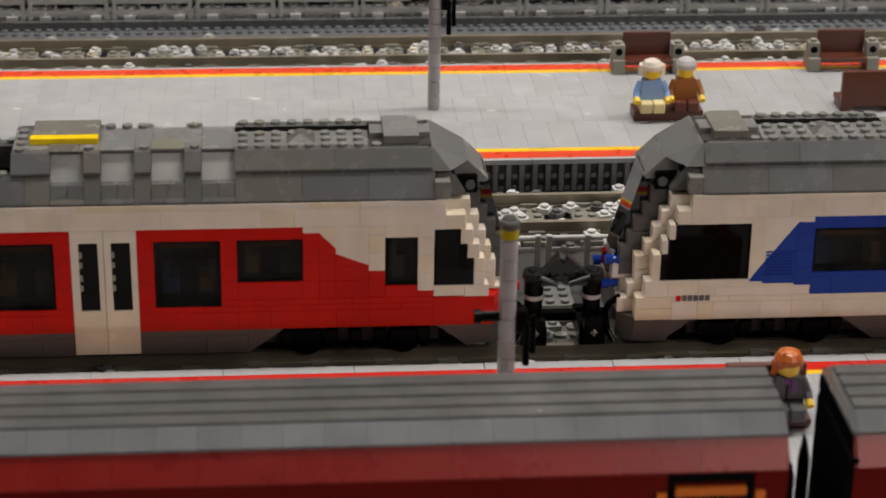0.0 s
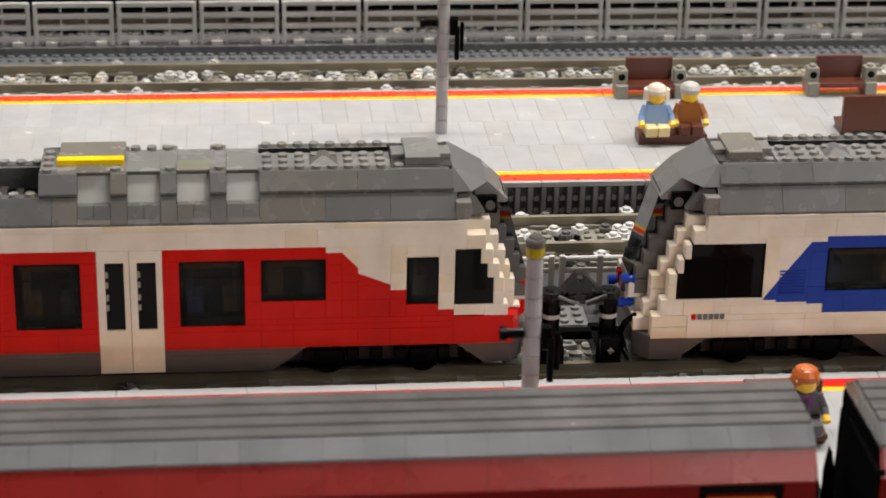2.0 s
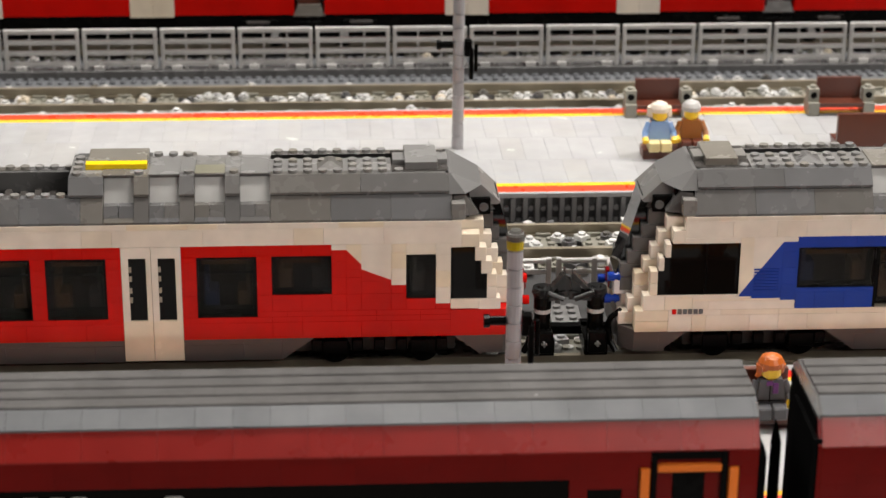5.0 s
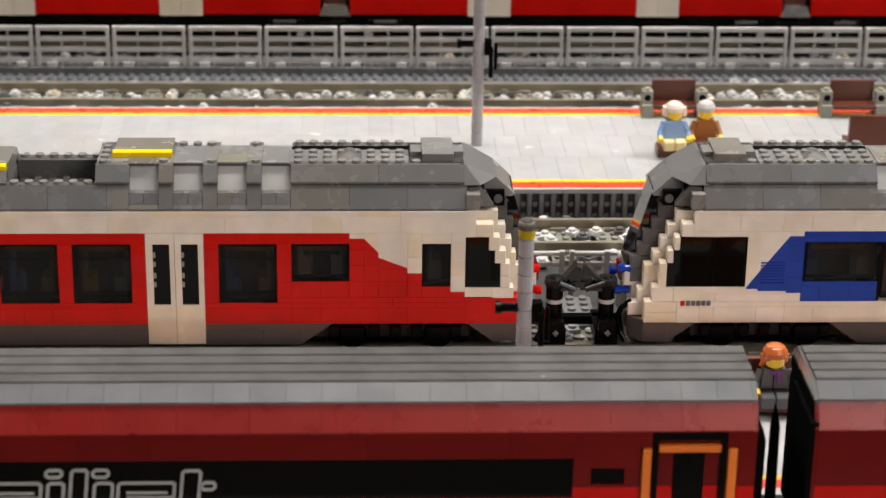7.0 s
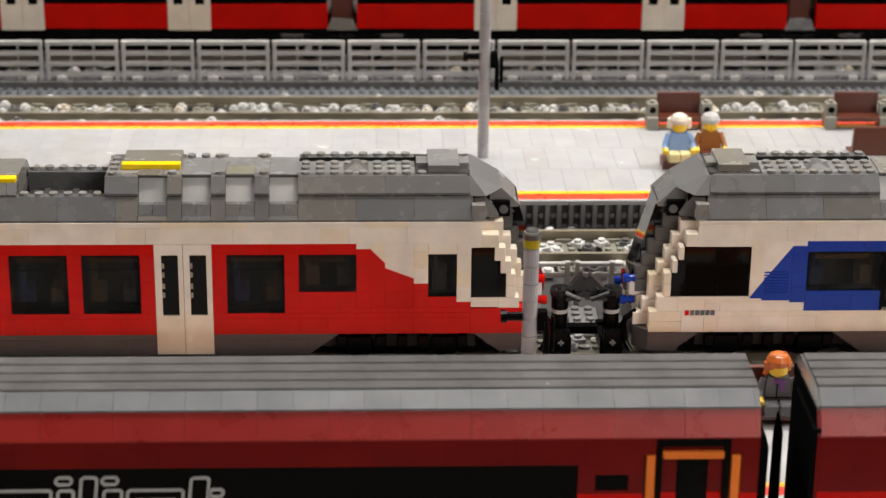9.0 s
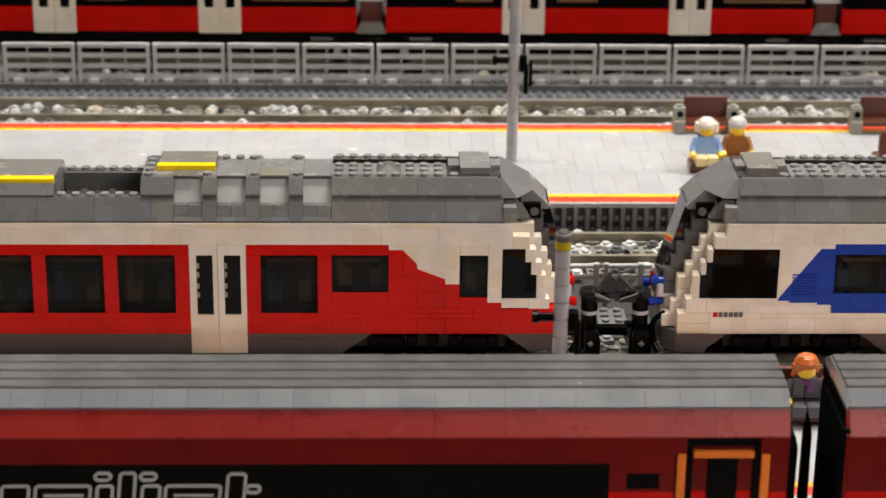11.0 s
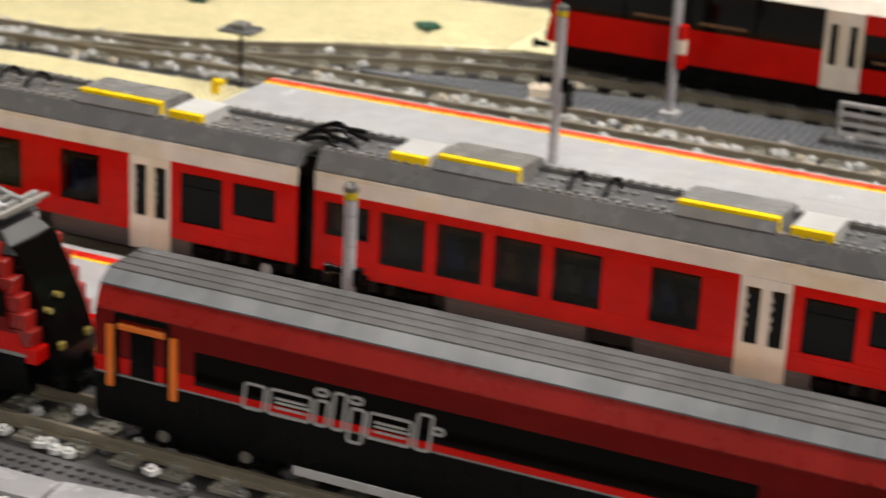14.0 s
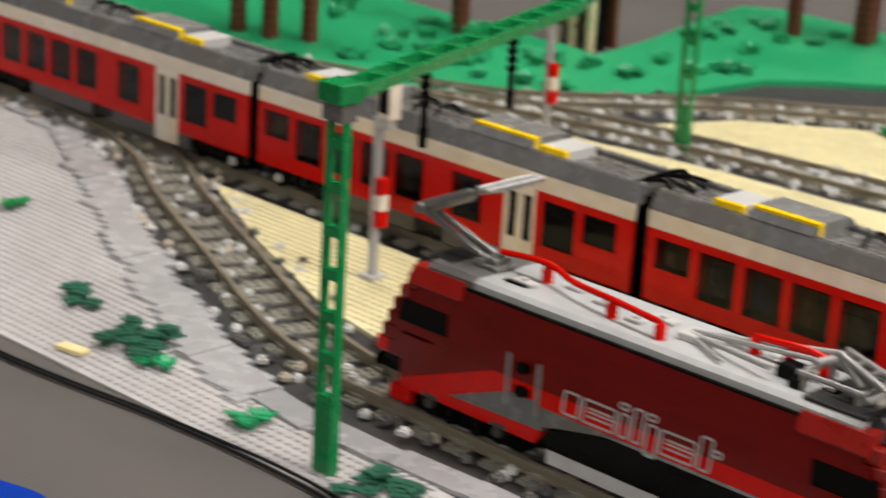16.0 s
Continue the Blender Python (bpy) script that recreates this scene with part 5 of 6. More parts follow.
def locomotive():
    t = thing("locomotive", "dark red electric locomotive with raised pantograph and red roof cables", "locomotive", 0, 0, 0)
    yc = YA + 32
    L, R = -1150.0, -842.0
    part("core", Geo().box(L, R, YA + 7.5, YA + 56.5, 22, 104, 0), BLACK, t)
    # long side of dark red bricks, the red line and the sooty lower side
    for a, b, za, zb_ in ((L, R, 84, 104), (L, R, 68, 84), (L, -1090, 60, 68), (-1090, R, 60, 68)):
        express_bricks(t, a, b, za, zb_, DRED)
    xl, xr = -1202.0, -796.0
    for k, yy in ((0, YA), (1, YA + 56)):
        pr = lambda pts, m, nm="side_panel", dy=0.0: part(nm, Geo().prism_y(pts, yy - (dy if k == 0 else -dy), yy + 8), m, t)
        pr([(-1178, 30.2), (L, 40.8), (-1097, 60), (-1178, 60)], DRED)
        pr([(-1179, 24), (-1178, 30), (-1097, 60), (-1056, 60), (-1056, 28), (-1048, 24)], RED)
        pr([(-1133, 32), (-1083, 51), (-1057, 51), (-1054, 34)], DGREY, dy=0.5)
        pr([(-1056, 49), (-1056, 60), (xr - 14, 60), (xr - 8, 49)], RED)
        pr([(-1056, 36), (-1056, 49), (-985, 49), (-1010, 46), (-1040, 40)], DGREY)
        pr([(-1010, 47), (-985, 48.9), (xr - 8, 48.9), (xr - 8, 46.8)], MGREY, dy=0.3)
        pr([(-1060, 24), (-1051, 35), (-1030, 42), (-1005, 46.6), (xr - 8, 46.6), (xr - 6, 24)], BLACK)
        pr([(-1049, 15), (-1049, 24), (-925, 24), (-928, 15)], LGREY, "skirt_panel", 0.5)
    # cabs: rows of bricks stepping back towards the roof, a black front between them
    for xe, xi, s in ((xl, L, 1), (xr, R, -1)):
        for n in range(6):
            za = 43 + 9.6 * n
            d = (1, 5, 9, 13, 18, 24)[n]
            e = xe + s * d
            if za > 58 or s < 0:
                part("cab_side", Geo().box(*sorted((xi, e + s * 10)), YA + 0.1, YA + 63.9, max(za, 60 if s < 0 else 43), za + 9.6, 0.0), DRED, t) if za + 9.6 > 60 else None
            else:
                part("cab_side", Geo().box(*sorted((-1178, e + s * 10)), YA + 0.3, YA + 63.7, za, za + 9.6, 0.0), DRED, t)
            for y0, y1 in ((YA + 0.3 + 0.5 * n, YA + 13), (YA + 51, YA + 63.7 - 0.5 * n)):
                part("corner_brick", Geo().box(*sorted((e, e + s * 10)), y0, y1, za + 0.1, za + 9.5, 0.5), RED if n == 0 else (DRED if n < 4 and s > 0 else REDSLOPE), t)
        f0, f1 = xe + s * 0.5, xe + s * 24
        part("cab_front", Geo().prism_y([(f0 - s * 4, 26), (f0 - s * 5, 46), (f0 + s * 2, 66), (f0 + s * 14, 66), (f0 + s * 14, 26)], YA + 12.6, YA + 51.4), BLACK, t, "black cab front")
        part("windscreen", Geo().prism_y([(f0 + s * 1.5, 66.2), (f1 - s * 2, 106), (f1 + s * 10, 106), (f0 + s * 16, 66.2)], YA + 13, YA + 51), GLASS, t, "raked black windscreen")
        part("cab_roof", Geo().loft([(f1 - s * 3, YA + 11, 102), (f1 - s * 3, YA + 53, 102), (f1 + s * 30, YA + 58, 102), (f1 + s * 30, YA + 6, 102)], [(f1 + s * 10, YA + 16, 113), (f1 + s * 10, YA + 48, 113), (f1 + s * 30, YA + 54, 113), (f1 + s * 30, YA + 10, 113)]), mat("charcoal_plastic", (0.019, 0.0187, 0.0187), 0.3), t, "dark sloping cab roof")
        a, b = sorted((xe + s * 20, xe + s * 64))
        part("side_window", Geo().prism_y([(a, 69), (a + (3 if s > 0 else 0), 84), (b - (3 if s < 0 else 0), 84), (b, 69)], YA - 0.6, YA + 3), GLASS, t, "black cab side window")
        a, b = sorted((xe + s * 30, xe + s * 76))
        part("shoulder_slope", Geo().prism_x([(YA - 3.4, 97), (YA - 3.4, 98), (YA + 1.2, 108), (YA + 16, 108), (YA + 16, 97)], a, b), REDSLOPE, t)
        for y in (YA + 14, YA + 50):
            gg = Geo().tube((xe + s * 2, y, 30), (xe - s * 7, y, 30), 2.4, 2.4, 10).tube((xe - s * 7, y, 30), (xe - s * 9, y, 30), 5, 5, 14)
            part("buffer", gg, BLACK, t)
        if s < 0:
            for y, z in ((YA + 16, 71), (YA + 29, 76)):
                part("marker_lamp", Geo().tube((f0 - s * 2 + s * (z - 66) * 0.5, y, z), (f0 + s * 8 + s * (z - 66) * 0.5, y, z), 1.9, 1.9, 10), AMBER, t, "small yellow lamp")
        for y in (YA + 19, YA + 45):
            part("headlight", Geo().box(*sorted((f0 - s * 5.6, f0)), y - 3, y + 3, 47.5, 52, 0.6), AMBER if s < 0 else SILVER, t)
            if s > 0:
                part("marker_lamp", Geo().box(*sorted((f0 - s * 1.6, f0 + s * 4)), y - 2.5, y + 2.5, 61, 64.6, 0.6), AMBER if s < 0 else SILVER, t)
        part("coupler", Geo().box(*sorted((xe - s * 10, xe + s * 8)), YA + 26, YA + 38, 18, 27, 0.6), BLACK, t)
    # pale roof with equipment
    part("roof_deck", Geo().prism_x([(YA + 3, 104), (YA + 3, 109.5), (YA + 6, 112), (YA + 58, 112), (YA + 61, 109.5), (YA + 61, 104)], L - 6, R + 6), mat("pale_roof_plastic", (0.36, 0.36, 0.36), 0.3, var=0.05), t, "pale grey roof")
    part("roof_edge", Geo().box(L, R, YA + 0.4, YA + 3.4, 103.6, 105.4, 0.2), BLACK, t)
    part("roof_end", Geo().prism_x([(YA + 2.4, 104.2), (YA + 2.4, 109.8), (YA + 6, 112.8), (YA + 58, 112.8), (YA + 61.6, 109.8), (YA + 61.6, 104.2)], L - 10, L + 30), mat("smoky_roof_plastic", (0.10, 0.092, 0.088), 0.3), t, "dark grey roof end")
    part("roof_end", Geo().box(R - 34, R + 8, YA + 6, YA + 58, 111.8, 114.5, 0.6), mat("charcoal_plastic", (0.019, 0.0187, 0.0187), 0.3), t)
    pantograph(t, -1128, 1, True)
    pantograph(t, -866, 1, False)
    folded_arms(t)
    g = Geo()
    ins = [(-1090, YA + 36), (-1024, YA + 20), (-983, YA + 15), (-935, YA + 42), (-911, YA + 42), (-889, YA + 45)]
    for x, y in ins:
        g = Geo()
        for k in range(3):
            g.tube((x, y, 111.6 + k * 3.2), (x, y, 115 + k * 3.2), 4.0, 3.0, 10)
        part("insulator", g, RED, t, "red ribbed insulator")
    for pts in ([(-1128, YA + 34, 122), (-1090, YA + 36, 124), (-1060, YA + 27, 122), (-1024, YA + 20, 123), (-983, YA + 15, 122)], [(-935, YA + 42, 122), (-911, YA + 42, 124), (-900, YA + 44, 124), (-889, YA + 45, 122)]):
        part("roof_cable", Geo().pipe(smooth_path3(pts, 6), 2.1), RED, t, "bright red roof cable")
    for x, y, w in ((-1096, YA + 22, 9), (-1070, YA + 40, 7), (-1040, YA + 34, 8), (-1000, YA + 40, 9), (-960, YA + 30, 8), (-1010, YA + 26, 6), (-950, YA + 46, 7), (-870, YA + 24, 7)):
        part("roof_equipment", Geo().box(x - w, x + w, y - 4, y + 4, 111.8, 114.5, 0.5).stud(x, y, 114.5, 10), LGREY, t)
    part("roof_vent", Geo().box(-1108, -1090, YA + 16, YA + 30, 111.8, 113.2, 0.3), BLACK, t)
    # hand rails and cab steps in the middle of the side
    for x in (-1086, -1061):
        part("handrail", Geo().box(x + 1, x + 3.4, YA - 2.4, YA + 1, 42, 76, 0.5), MGREY, t)
    for z in (52, 67):
        part("step", Geo().box(-1077, -1066, YA - 3, YA + 1, z, z + 5, 0.5).tube((-1071.5, YA - 4, z + 2.5), (-1071.5, YA, z + 2.5), 3.6, 3.6, 10), BLACK, t, "small black step")
    for xc in (-1120, -872):
        g = Geo().box(xc - 48, xc + 48, YA + 4, YA + 40, 12, 24, 0.4)
        for dx in (-30, 30):
            for y in (YA + 2.6, YA + 36):
                g.tube((xc + dx, y - 2, 21.8), (xc + dx, y + 2, 21.8), 9, 9, 18)
            g.box(xc + dx - 8, xc + dx + 8, YA + 1, YA + 6, 15, 26, 0.5)
        g.box(xc - 46, xc + 46, YA + 3, YA + 7, 22, 27, 0.5)
        bg = part("bogie", g, BLACK, t, "black bogie with wheels on the rails")
        for dx in (-30, 30):
            part("axle_box", Geo().tube((xc + dx, YA - 1.6, 21), (xc + dx, YA + 1.2, 21), 3.4, 3.8, 12).box(xc + dx - 7, xc + dx + 7, YA - 0.6, YA + 1.2, 24, 27, 0.4), mat("dark_axle", (0.045, 0.038, 0.032), 0.35), bg, "dark axle end")
        part("spring", Geo().tube((xc - 12, YA + 1.5, 13), (xc - 12, YA + 1.5, 24), 3.0, 3.0, 10).tube((xc + 12, YA + 1.5, 13), (xc + 12, YA + 1.5, 24), 3.0, 3.0, 10), BLACK, bg)
    wordmark(t, -1040, 50.5, mat("wordmark_grey", (0.34, 0.33, 0.32), 0.35), 1.06)
    part("step_box", Geo().box(-1186, -1168, YA - 1, YA + 10, 14, 24, 0.5), RED, t)
    return t


def smooth_path3(pts, n):
    out = []
    for i in range(len(pts) - 1):
        p0, p1, p2, p3 = (Vector(pts[max(0, min(len(pts) - 1, i + k))]) for k in (-1, 0, 1, 2))
        for j in range(n):
            u = j / n
            out.append(0.5 * ((2 * p1) + (p2 - p0) * u + (2 * p0 - 5 * p1 + 4 * p2 - p3) * u * u + (3 * p1 - p0 - 3 * p2 + p3) * u ** 3))
    return out + [Vector(pts[-1])]


locomotive()

# ---- the red train behind the fence ----
def rear_car(x0, x1, doors, first, r):
    t = thing("suburban_train", "bright red suburban train with black window band and white doors", "train", 0, 0, 0, "rear train cars")
    y = 596.0
    part("core", Geo().box(x0 + 2, x1 - 2, y + 6, y + 58, 20, 112, 0), BLACK, t)
    cuts = sorted([x0] + [v for d in doors for v in d] + [x1])
    for a, b in zip(cuts[::2], cuts[1::2]):
        n = max(1, round((b - a) / 64))
        for i in range(n):
            u, v = a + (b - a) * i / n, a + (b - a) * (i + 1) / n
            low, top = ((71.5, 108) if a == x0 else (60.5, 91)) if first else (60.5, 101)
            piece("brick", (round(v - u, 1), 8, low - 40), RED, t, (u, y, 40))
            if top < 108:
                piece("brick", (round(v - u, 1), 8, 108 - top), RED, t, (u, y, top))
            part("window", Geo().box(u + 0.6, v - 0.6, y + 0.6, y + 3, low + 0.5, top - 0.5, 0.3), GLASS, t, "black window band")
        part("skirt", Geo().box(a, b, y + 2.5, y + 8, 26, 39.8, 0.4), BLACK, t)
        for i in range(n):
            u, v = a + (b - a) * i / n, a + (b - a) * (i + 1) / n
            if (i + int(abs(a))) % 3:
                part("window_reveal", Geo().box(u + 10, v - 8, y + 0.2, y + 0.7, low + 5.5, low + 8, 0.1), mat("rack_brown", (0.16, 0.075, 0.028), 0.4), t)
    for a, b in doors:
        m = (a + b) / 2
        for u, v in ((a, m), (m, b)):
            g = Geo().box(u + 0.1, v - 0.1, y - 0.4, y + 4, 38.5, 60, 0.3).box(u + 0.1, v - 0.1, y - 0.4, y + 4, 96, 108, 0.3)
            g.box(u + 0.1, u + 5, y - 0.4, y + 4, 60, 96, 0.2).box(v - 5, v - 0.1, y - 0.4, y + 4, 60, 96, 0.2)
            d = part("door", g, WHITE, t, "white door leaf")
            part("window", Geo().box(u + 5, v - 5, y + 0.6, y + 2.5, 60, 96, 0.1), GLASS, d)
    part("roof", Geo().prism_x([(y, 108), (y + 8, 119), (y + 56, 119), (y + 64, 108)], x0, x1), WHITE, t, "white roof")
    xj = x1 + 12
    if x1 < 700:
        part("joint", Geo().box(x1, x1 + 24, y + 6, y + 58, 64, 112, 0.6), mat("gangway_white", (0.52, 0.50, 0.48), 0.4), t, "white bellows between the cars")
        part("joint_middle", Geo().box(x1 + 3, x1 + 21, y + 8, y + 56, 46, 64, 0.6), BROWN, t)
        part("joint_base", Geo().prism_y([(x1 - 1, 38), (x1 + 25, 38), (x1 + 21, 47), (x1 + 3, 47)], y + 2, y + 60), MGREY, t)
        g = Geo().box(xj - 56, xj + 56, y + 4, y + 60, 24, 36, 0.6).box(xj - 26, xj + 26, y + 1, y + 8, 18, 34, 0.8)
        for dx in (-40, 40):
            g.box(xj + dx - 14, xj + dx + 14, y - 1, y + 6, 31, 36, 0.6)
        part("bogie", g, BLACK, t, "black bogie under the joint")
        for dx in (-27, 27):
            wh = part("wheel", Geo().tube((xj + dx, y + 3, 21.3), (xj + dx, y + 9, 21.3), 8.6, 8.6, 18), BLACK, t)
            part("axle_box", Geo().tube((xj + dx, y + 1, 22), (xj + dx, y + 4, 22), 4.2, 4.2, 12), LGREY, wh, "grey axle end")
        for u in (xj - 50, xj + 32):
            part("step_plate", Geo().box(u, u + 18, y - 2, y + 2, 33, 35.4, 0.3), SKIRT, t)
    if first:
        part("nose", Geo().loft([(x0, y + 1, 40), (x0, y + 63, 40), (x0, y + 57, 110), (x0, y + 7, 110)], [(x0 - 16, y + 8, 40), (x0 - 16, y + 56, 40), (x0 - 4, y + 52, 110), (x0 - 4, y + 12, 110)]), RED, t)
        part("windscreen", Geo().loft([(x0 - 14.5, y + 12, 64), (x0 - 14.5, y + 52, 64), (x0 - 8, y + 54, 64), (x0 - 8, y + 10, 64)], [(x0 - 7, y + 14, 106), (x0 - 7, y + 50, 106), (x0 - 1, y + 52, 106), (x0 - 1, y + 12, 106)]), GLASS, t)
        for yy in (y + 14, y + 50):
            part("buffer", Geo().tube((x0 - 14, yy, 34), (x0 - 26, yy, 34), 2.6, 2.6, 10).tube((x0 - 26, yy, 34), (x0 - 28, yy, 34), 5, 5, 12), BLACK, t)
        part("headlight", Geo().box(x0 - 17, x0 - 12, y + 8, y + 16, 44, 49, 0.5), SILVER, t)
    return t


rear_car(-822, -402, [(-579, -545)], True, rng)
rear_car(-378, -24, [(-289, -254), (-154, -119)], False, rng)
rear_car(0, 354, [(96, 131), (234, 269)], False, rng)
rear_car(378, 745, [(478, 513), (616, 651)], False, rng)


# ---- posts, gantries, signals ----
def lamp_post(x, y, z, h, sign=None, signal=None, cap=True, label="grey stacked-brick platform post with a yellow band"):
    t = thing("platform_post", label, "post", x, y, z, "platform posts")
    g = Geo()
    k = 0
    while k * 9.6 < h:
        top = min((k + 1) * 9.6, h)
        g.tube((0, 0, k * 9.6), (0, 0, top - 0.5), 3.9, 3.9, 14).tube((0, 0, top - 0.6), (0, 0, top + 0.05), 3.2, 3.2, 12)
        k += 1
    part("column", g, mat("post_grey", (0.34, 0.33, 0.34), 0.3, var=0.08), t)
    if cap:
        part("band", Geo().tube((0, 0, h - 9), (0, 0, h - 4.4), 4.2, 4.3, 16), mat("band_yellow", (0.42, 0.33, 0.012), 0.2), t, "clear yellow band")
        part("cap", Geo().tube((0, 0, h - 4.3), (0, 0, h - 1.6), 4.6, 4.6, 18).tube((0, 0, h - 1.6), (0, 0, h + 0.8), 4.6, 2.6, 18), mat("clear_grey", (0.10, 0.097, 0.088), 0.12), t, "clear grey dome")
    if sign:
        g = Geo().box(-15, 15, -9, -3.9, sign, sign + 6.4, 0.4).box(-4, 4, -3.9, 3.9, sign, sign + 3.2, 0.3).box(-15, 15, 3.9, 9, sign, sign + 6.4, 0.4)
        part("sign", g, BLUE, t, "blue station sign bracket")
    if signal:
        g = Geo().tube((-13, -1, signal), (-4, -1, signal), 2.4, 2.4, 10).tube((-15, -1, signal), (-12, -1, signal), 3.4, 3.4, 12)
        part("speaker", g, BLACK, t, "black horn loudspeaker")
        g = Geo().box(4, 9, -3, 3, signal - 8, signal + 3, 0.5).box(7, 10, -4, -1, signal - 24, signal - 2, 0.5).box(10.5, 13, -2, 1, signal - 19, signal, 0.5)
        part("signal_arm", g, BLACK, t, "black hanging signal arm")
    return t


lamp_post(89, -98, 16, 115, None, 68)
lamp_post(-288, -98, 16, 135, 66, None)
lamp_post(-677, -98, 16, 115, None, 60)
lamp_post(89, 326, 22.5, 130, None, 74, True)
lamp_post(-314, 333, 22.5, 130, 62, None, True)
lamp_post(-713, 320, 22.5, 126, None, 66, True)


def lattice(g, p, q, w=8.0, d=1.4, step=26.0, axis="z", deep=3.4):
    """Two chords with cross plates between them, like a ladder."""
    p, q = Vector(p), Vector(q)
    n = (q - p).normalized()
    side = Vector((1, 0, 0)) if axis == "z" else n.cross(Vector((0, 0, 1))).normalized()
    for s in (-1, 1):
        o, u = side * s * w, n.cross(side).normalized() * deep
        g.loft([tuple(p + o + side * i * d + u * j) for i, j in ((-1, -1), (1, -1), (1, 1), (-1, 1))], [tuple(q + o + side * i * d + u * j) for i, j in ((-1, -1), (1, -1), (1, 1), (-1, 1))])
    L = (q - p).length
    k = 0
    while k * step < L:
        c = p + n * (k * step)
        e = p + n * min(L, k * step + 6.0)
        a, b = c - side * w, c + side * w
        up = n.cross(side) * 3.0
        v = [tuple(o + sgn * up) for sgn in (-1, 1) for o in (c - side * w, c + side * w, e + side * w, e - side * w)]
        g.loft(v[:4], v[4:])
        k += 1
    return g


def gantry(legs, z, label, bend=None, foot=15):
    t = thing("catenary_gantry", label, "gantry", 0, 0, 0, "green gantries")
    for x, y, zb in legs:
        # the platform leg stands on its chords alone, the others on a solid block
        f = foot if y < 0 else 2.5 if zb > 5 else 44
        part("mast", lattice(Geo(), (x, y, zb + f - 1), (x, y, z - 12), 6.6, 1.4 if zb < 5 else 1.1, 26.6 if y < 0 else 32.0, "z", 2.8 if zb < 5 else 1.6), GREEN, t)
        if zb < 5:
            part("mast_foot", Geo().box(x - 8, x + 8, y - 4, y + 4, zb, zb + f, 0.5), GREEN, t)
        part("mast_head", Geo().box(x - 10.5, x + 10.5, y - 9, y + 9, z - 2, z + 10, 0.6), GREEN, t)
        part("mast_collar", Geo().box(x - 9, x + 9, y - 6, y + 6, z - 13, z - 2.2, 0.5), DGREY, t)
    (xa, ya, _), (xb, yb, _) = legs[0], legs[-1]
    knots = [(xa, ya + 8)] + ([bend] if bend else []) + [(xb, yb)]
    for p, q in zip(knots, knots[1:]):
        part("beam", lattice(Geo(), (p[0], p[1], z + 4), (q[0], q[1], z + 4), 8.0, 1.6, 32.0, "h", 3.6), GREEN, t, "green ladder-like cross beam")
    for u in (0.17, 0.37, 0.62):
        x, y = xa + (xb - xa) * u, ya + (yb - ya) * u
        if bend:
            v = u * 2
            x, y = (xa + (bend[0] - xa) * v, ya + (bend[1] - ya) * v) if v < 1 else (bend[0] + (xb - bend[0]) * (v - 1), bend[1] + (yb - bend[1]) * (v - 1))
        g = Geo().tube((x, y, z + 2), (x, y, z - 40), 2.2, 2.2, 8).tube((x, y, z - 40), (x, y, z - 52), 3.4, 2.6, 8)
        for k in range(4):
            g.tube((x, y, z - 8 - k * 6), (x, y, z - 5 - k * 6), 3.6, 3.6, 8)
        part("dropper", g, BLACK, t, "black hanging insulator")
    return t


gantry([(-271, -322, GZ), (-347, 342, 22.5), (-352, 590, GZ)], 236, "green plastic catenary gantry spanning the station tracks", None, 1.2)
gantry([(-1142, -343, GZ), (-1479, 417, GZ)], 236, "green plastic catenary gantry over the approach tracks", (-1232, -50), 46)


def mast(x, y, h, label, foot=4):
    t = thing("catenary_mast", label, "mast", x, y, 0, "green masts")
    part("mast", lattice(Geo(), (0, 0, GZ + foot - 1), (0, 0, h)), GREEN, t)
    part("mast_foot", Geo().box(-9, 9, -5, 5, GZ, GZ + foot, 0.5), GREEN, t)


mast(-1325, 640, 220, "green lattice mast on the sandy ground", 42)


def signal_post(x, y, h, label, head=True, base=GZ):
    t = thing("signal_post", label, "signal", x, y, 0, "red and white signals")
    part("column", Geo().tube((0, 0, base), (0, 0, h), 4, 4, 12), mat("post_grey", (0.34, 0.33, 0.34)), t)
    part("foot", Geo().box(-8, 8, -8, 8, base, base + 4, 0.4), LGREY, t)
    for k, m in enumerate((RED, WHITE, RED)):
        part("band", Geo().box(2.5, 9.5, -4.5, 4.5, 48 + k * 12.8, 60.6 + k * 12.8, 0.3), m, t)
    if head:
        part("head_bracket", Geo().box(-2, 14, -4, 4, h - 3, h + 5, 0.5), LGREY, t)
        part("head", Geo().box(3, 17, -6, 6, h + 5, h + 44, 0.8), WHITE, t, "white signal head")
        part("lamp_panel", Geo().box(5, 15, -7, -5.8, h + 10, h + 40, 0.4), BLACK, t)
    return t


signal_post(-1382, -78, 128, "grey signal post with red and white bands", True, GZ + 3.2)
signal_post(-1566, 318, 150, "grey signal post with red and white bands")
signal_post(-697, 553, 190, "tall grey post with red and white bands", False, GZ + 3.2)
st = thing("marker_stand", "thin black marker stand with a flat grey top beside the switch", "marker", -1046, 414, 0)
part("rod", Geo().tube((0, 0, GZ + 3), (0, 0, 57), 1.6, 1.6, 8), BLACK, st)
part("plate", Geo().box(-16, 16, -13, 13, 57, 60, 0.5), DGREY, st)
part("lens", Geo().box(-7, 7, -7, 7, 60, 65, 0.8), MGREY, st)
ys = thing("hydrant", "small yellow marker beside the platform's end", "marker", -1057, 390, 0)
part("body", Geo().tube((0, 0, GZ + 3), (0, 0, 14), 4, 4, 12), YELLOW, ys)
part("cap", Geo().box(-2, 8, -4, 4, 13.5, 18, 0.5), YELLOW, ys)
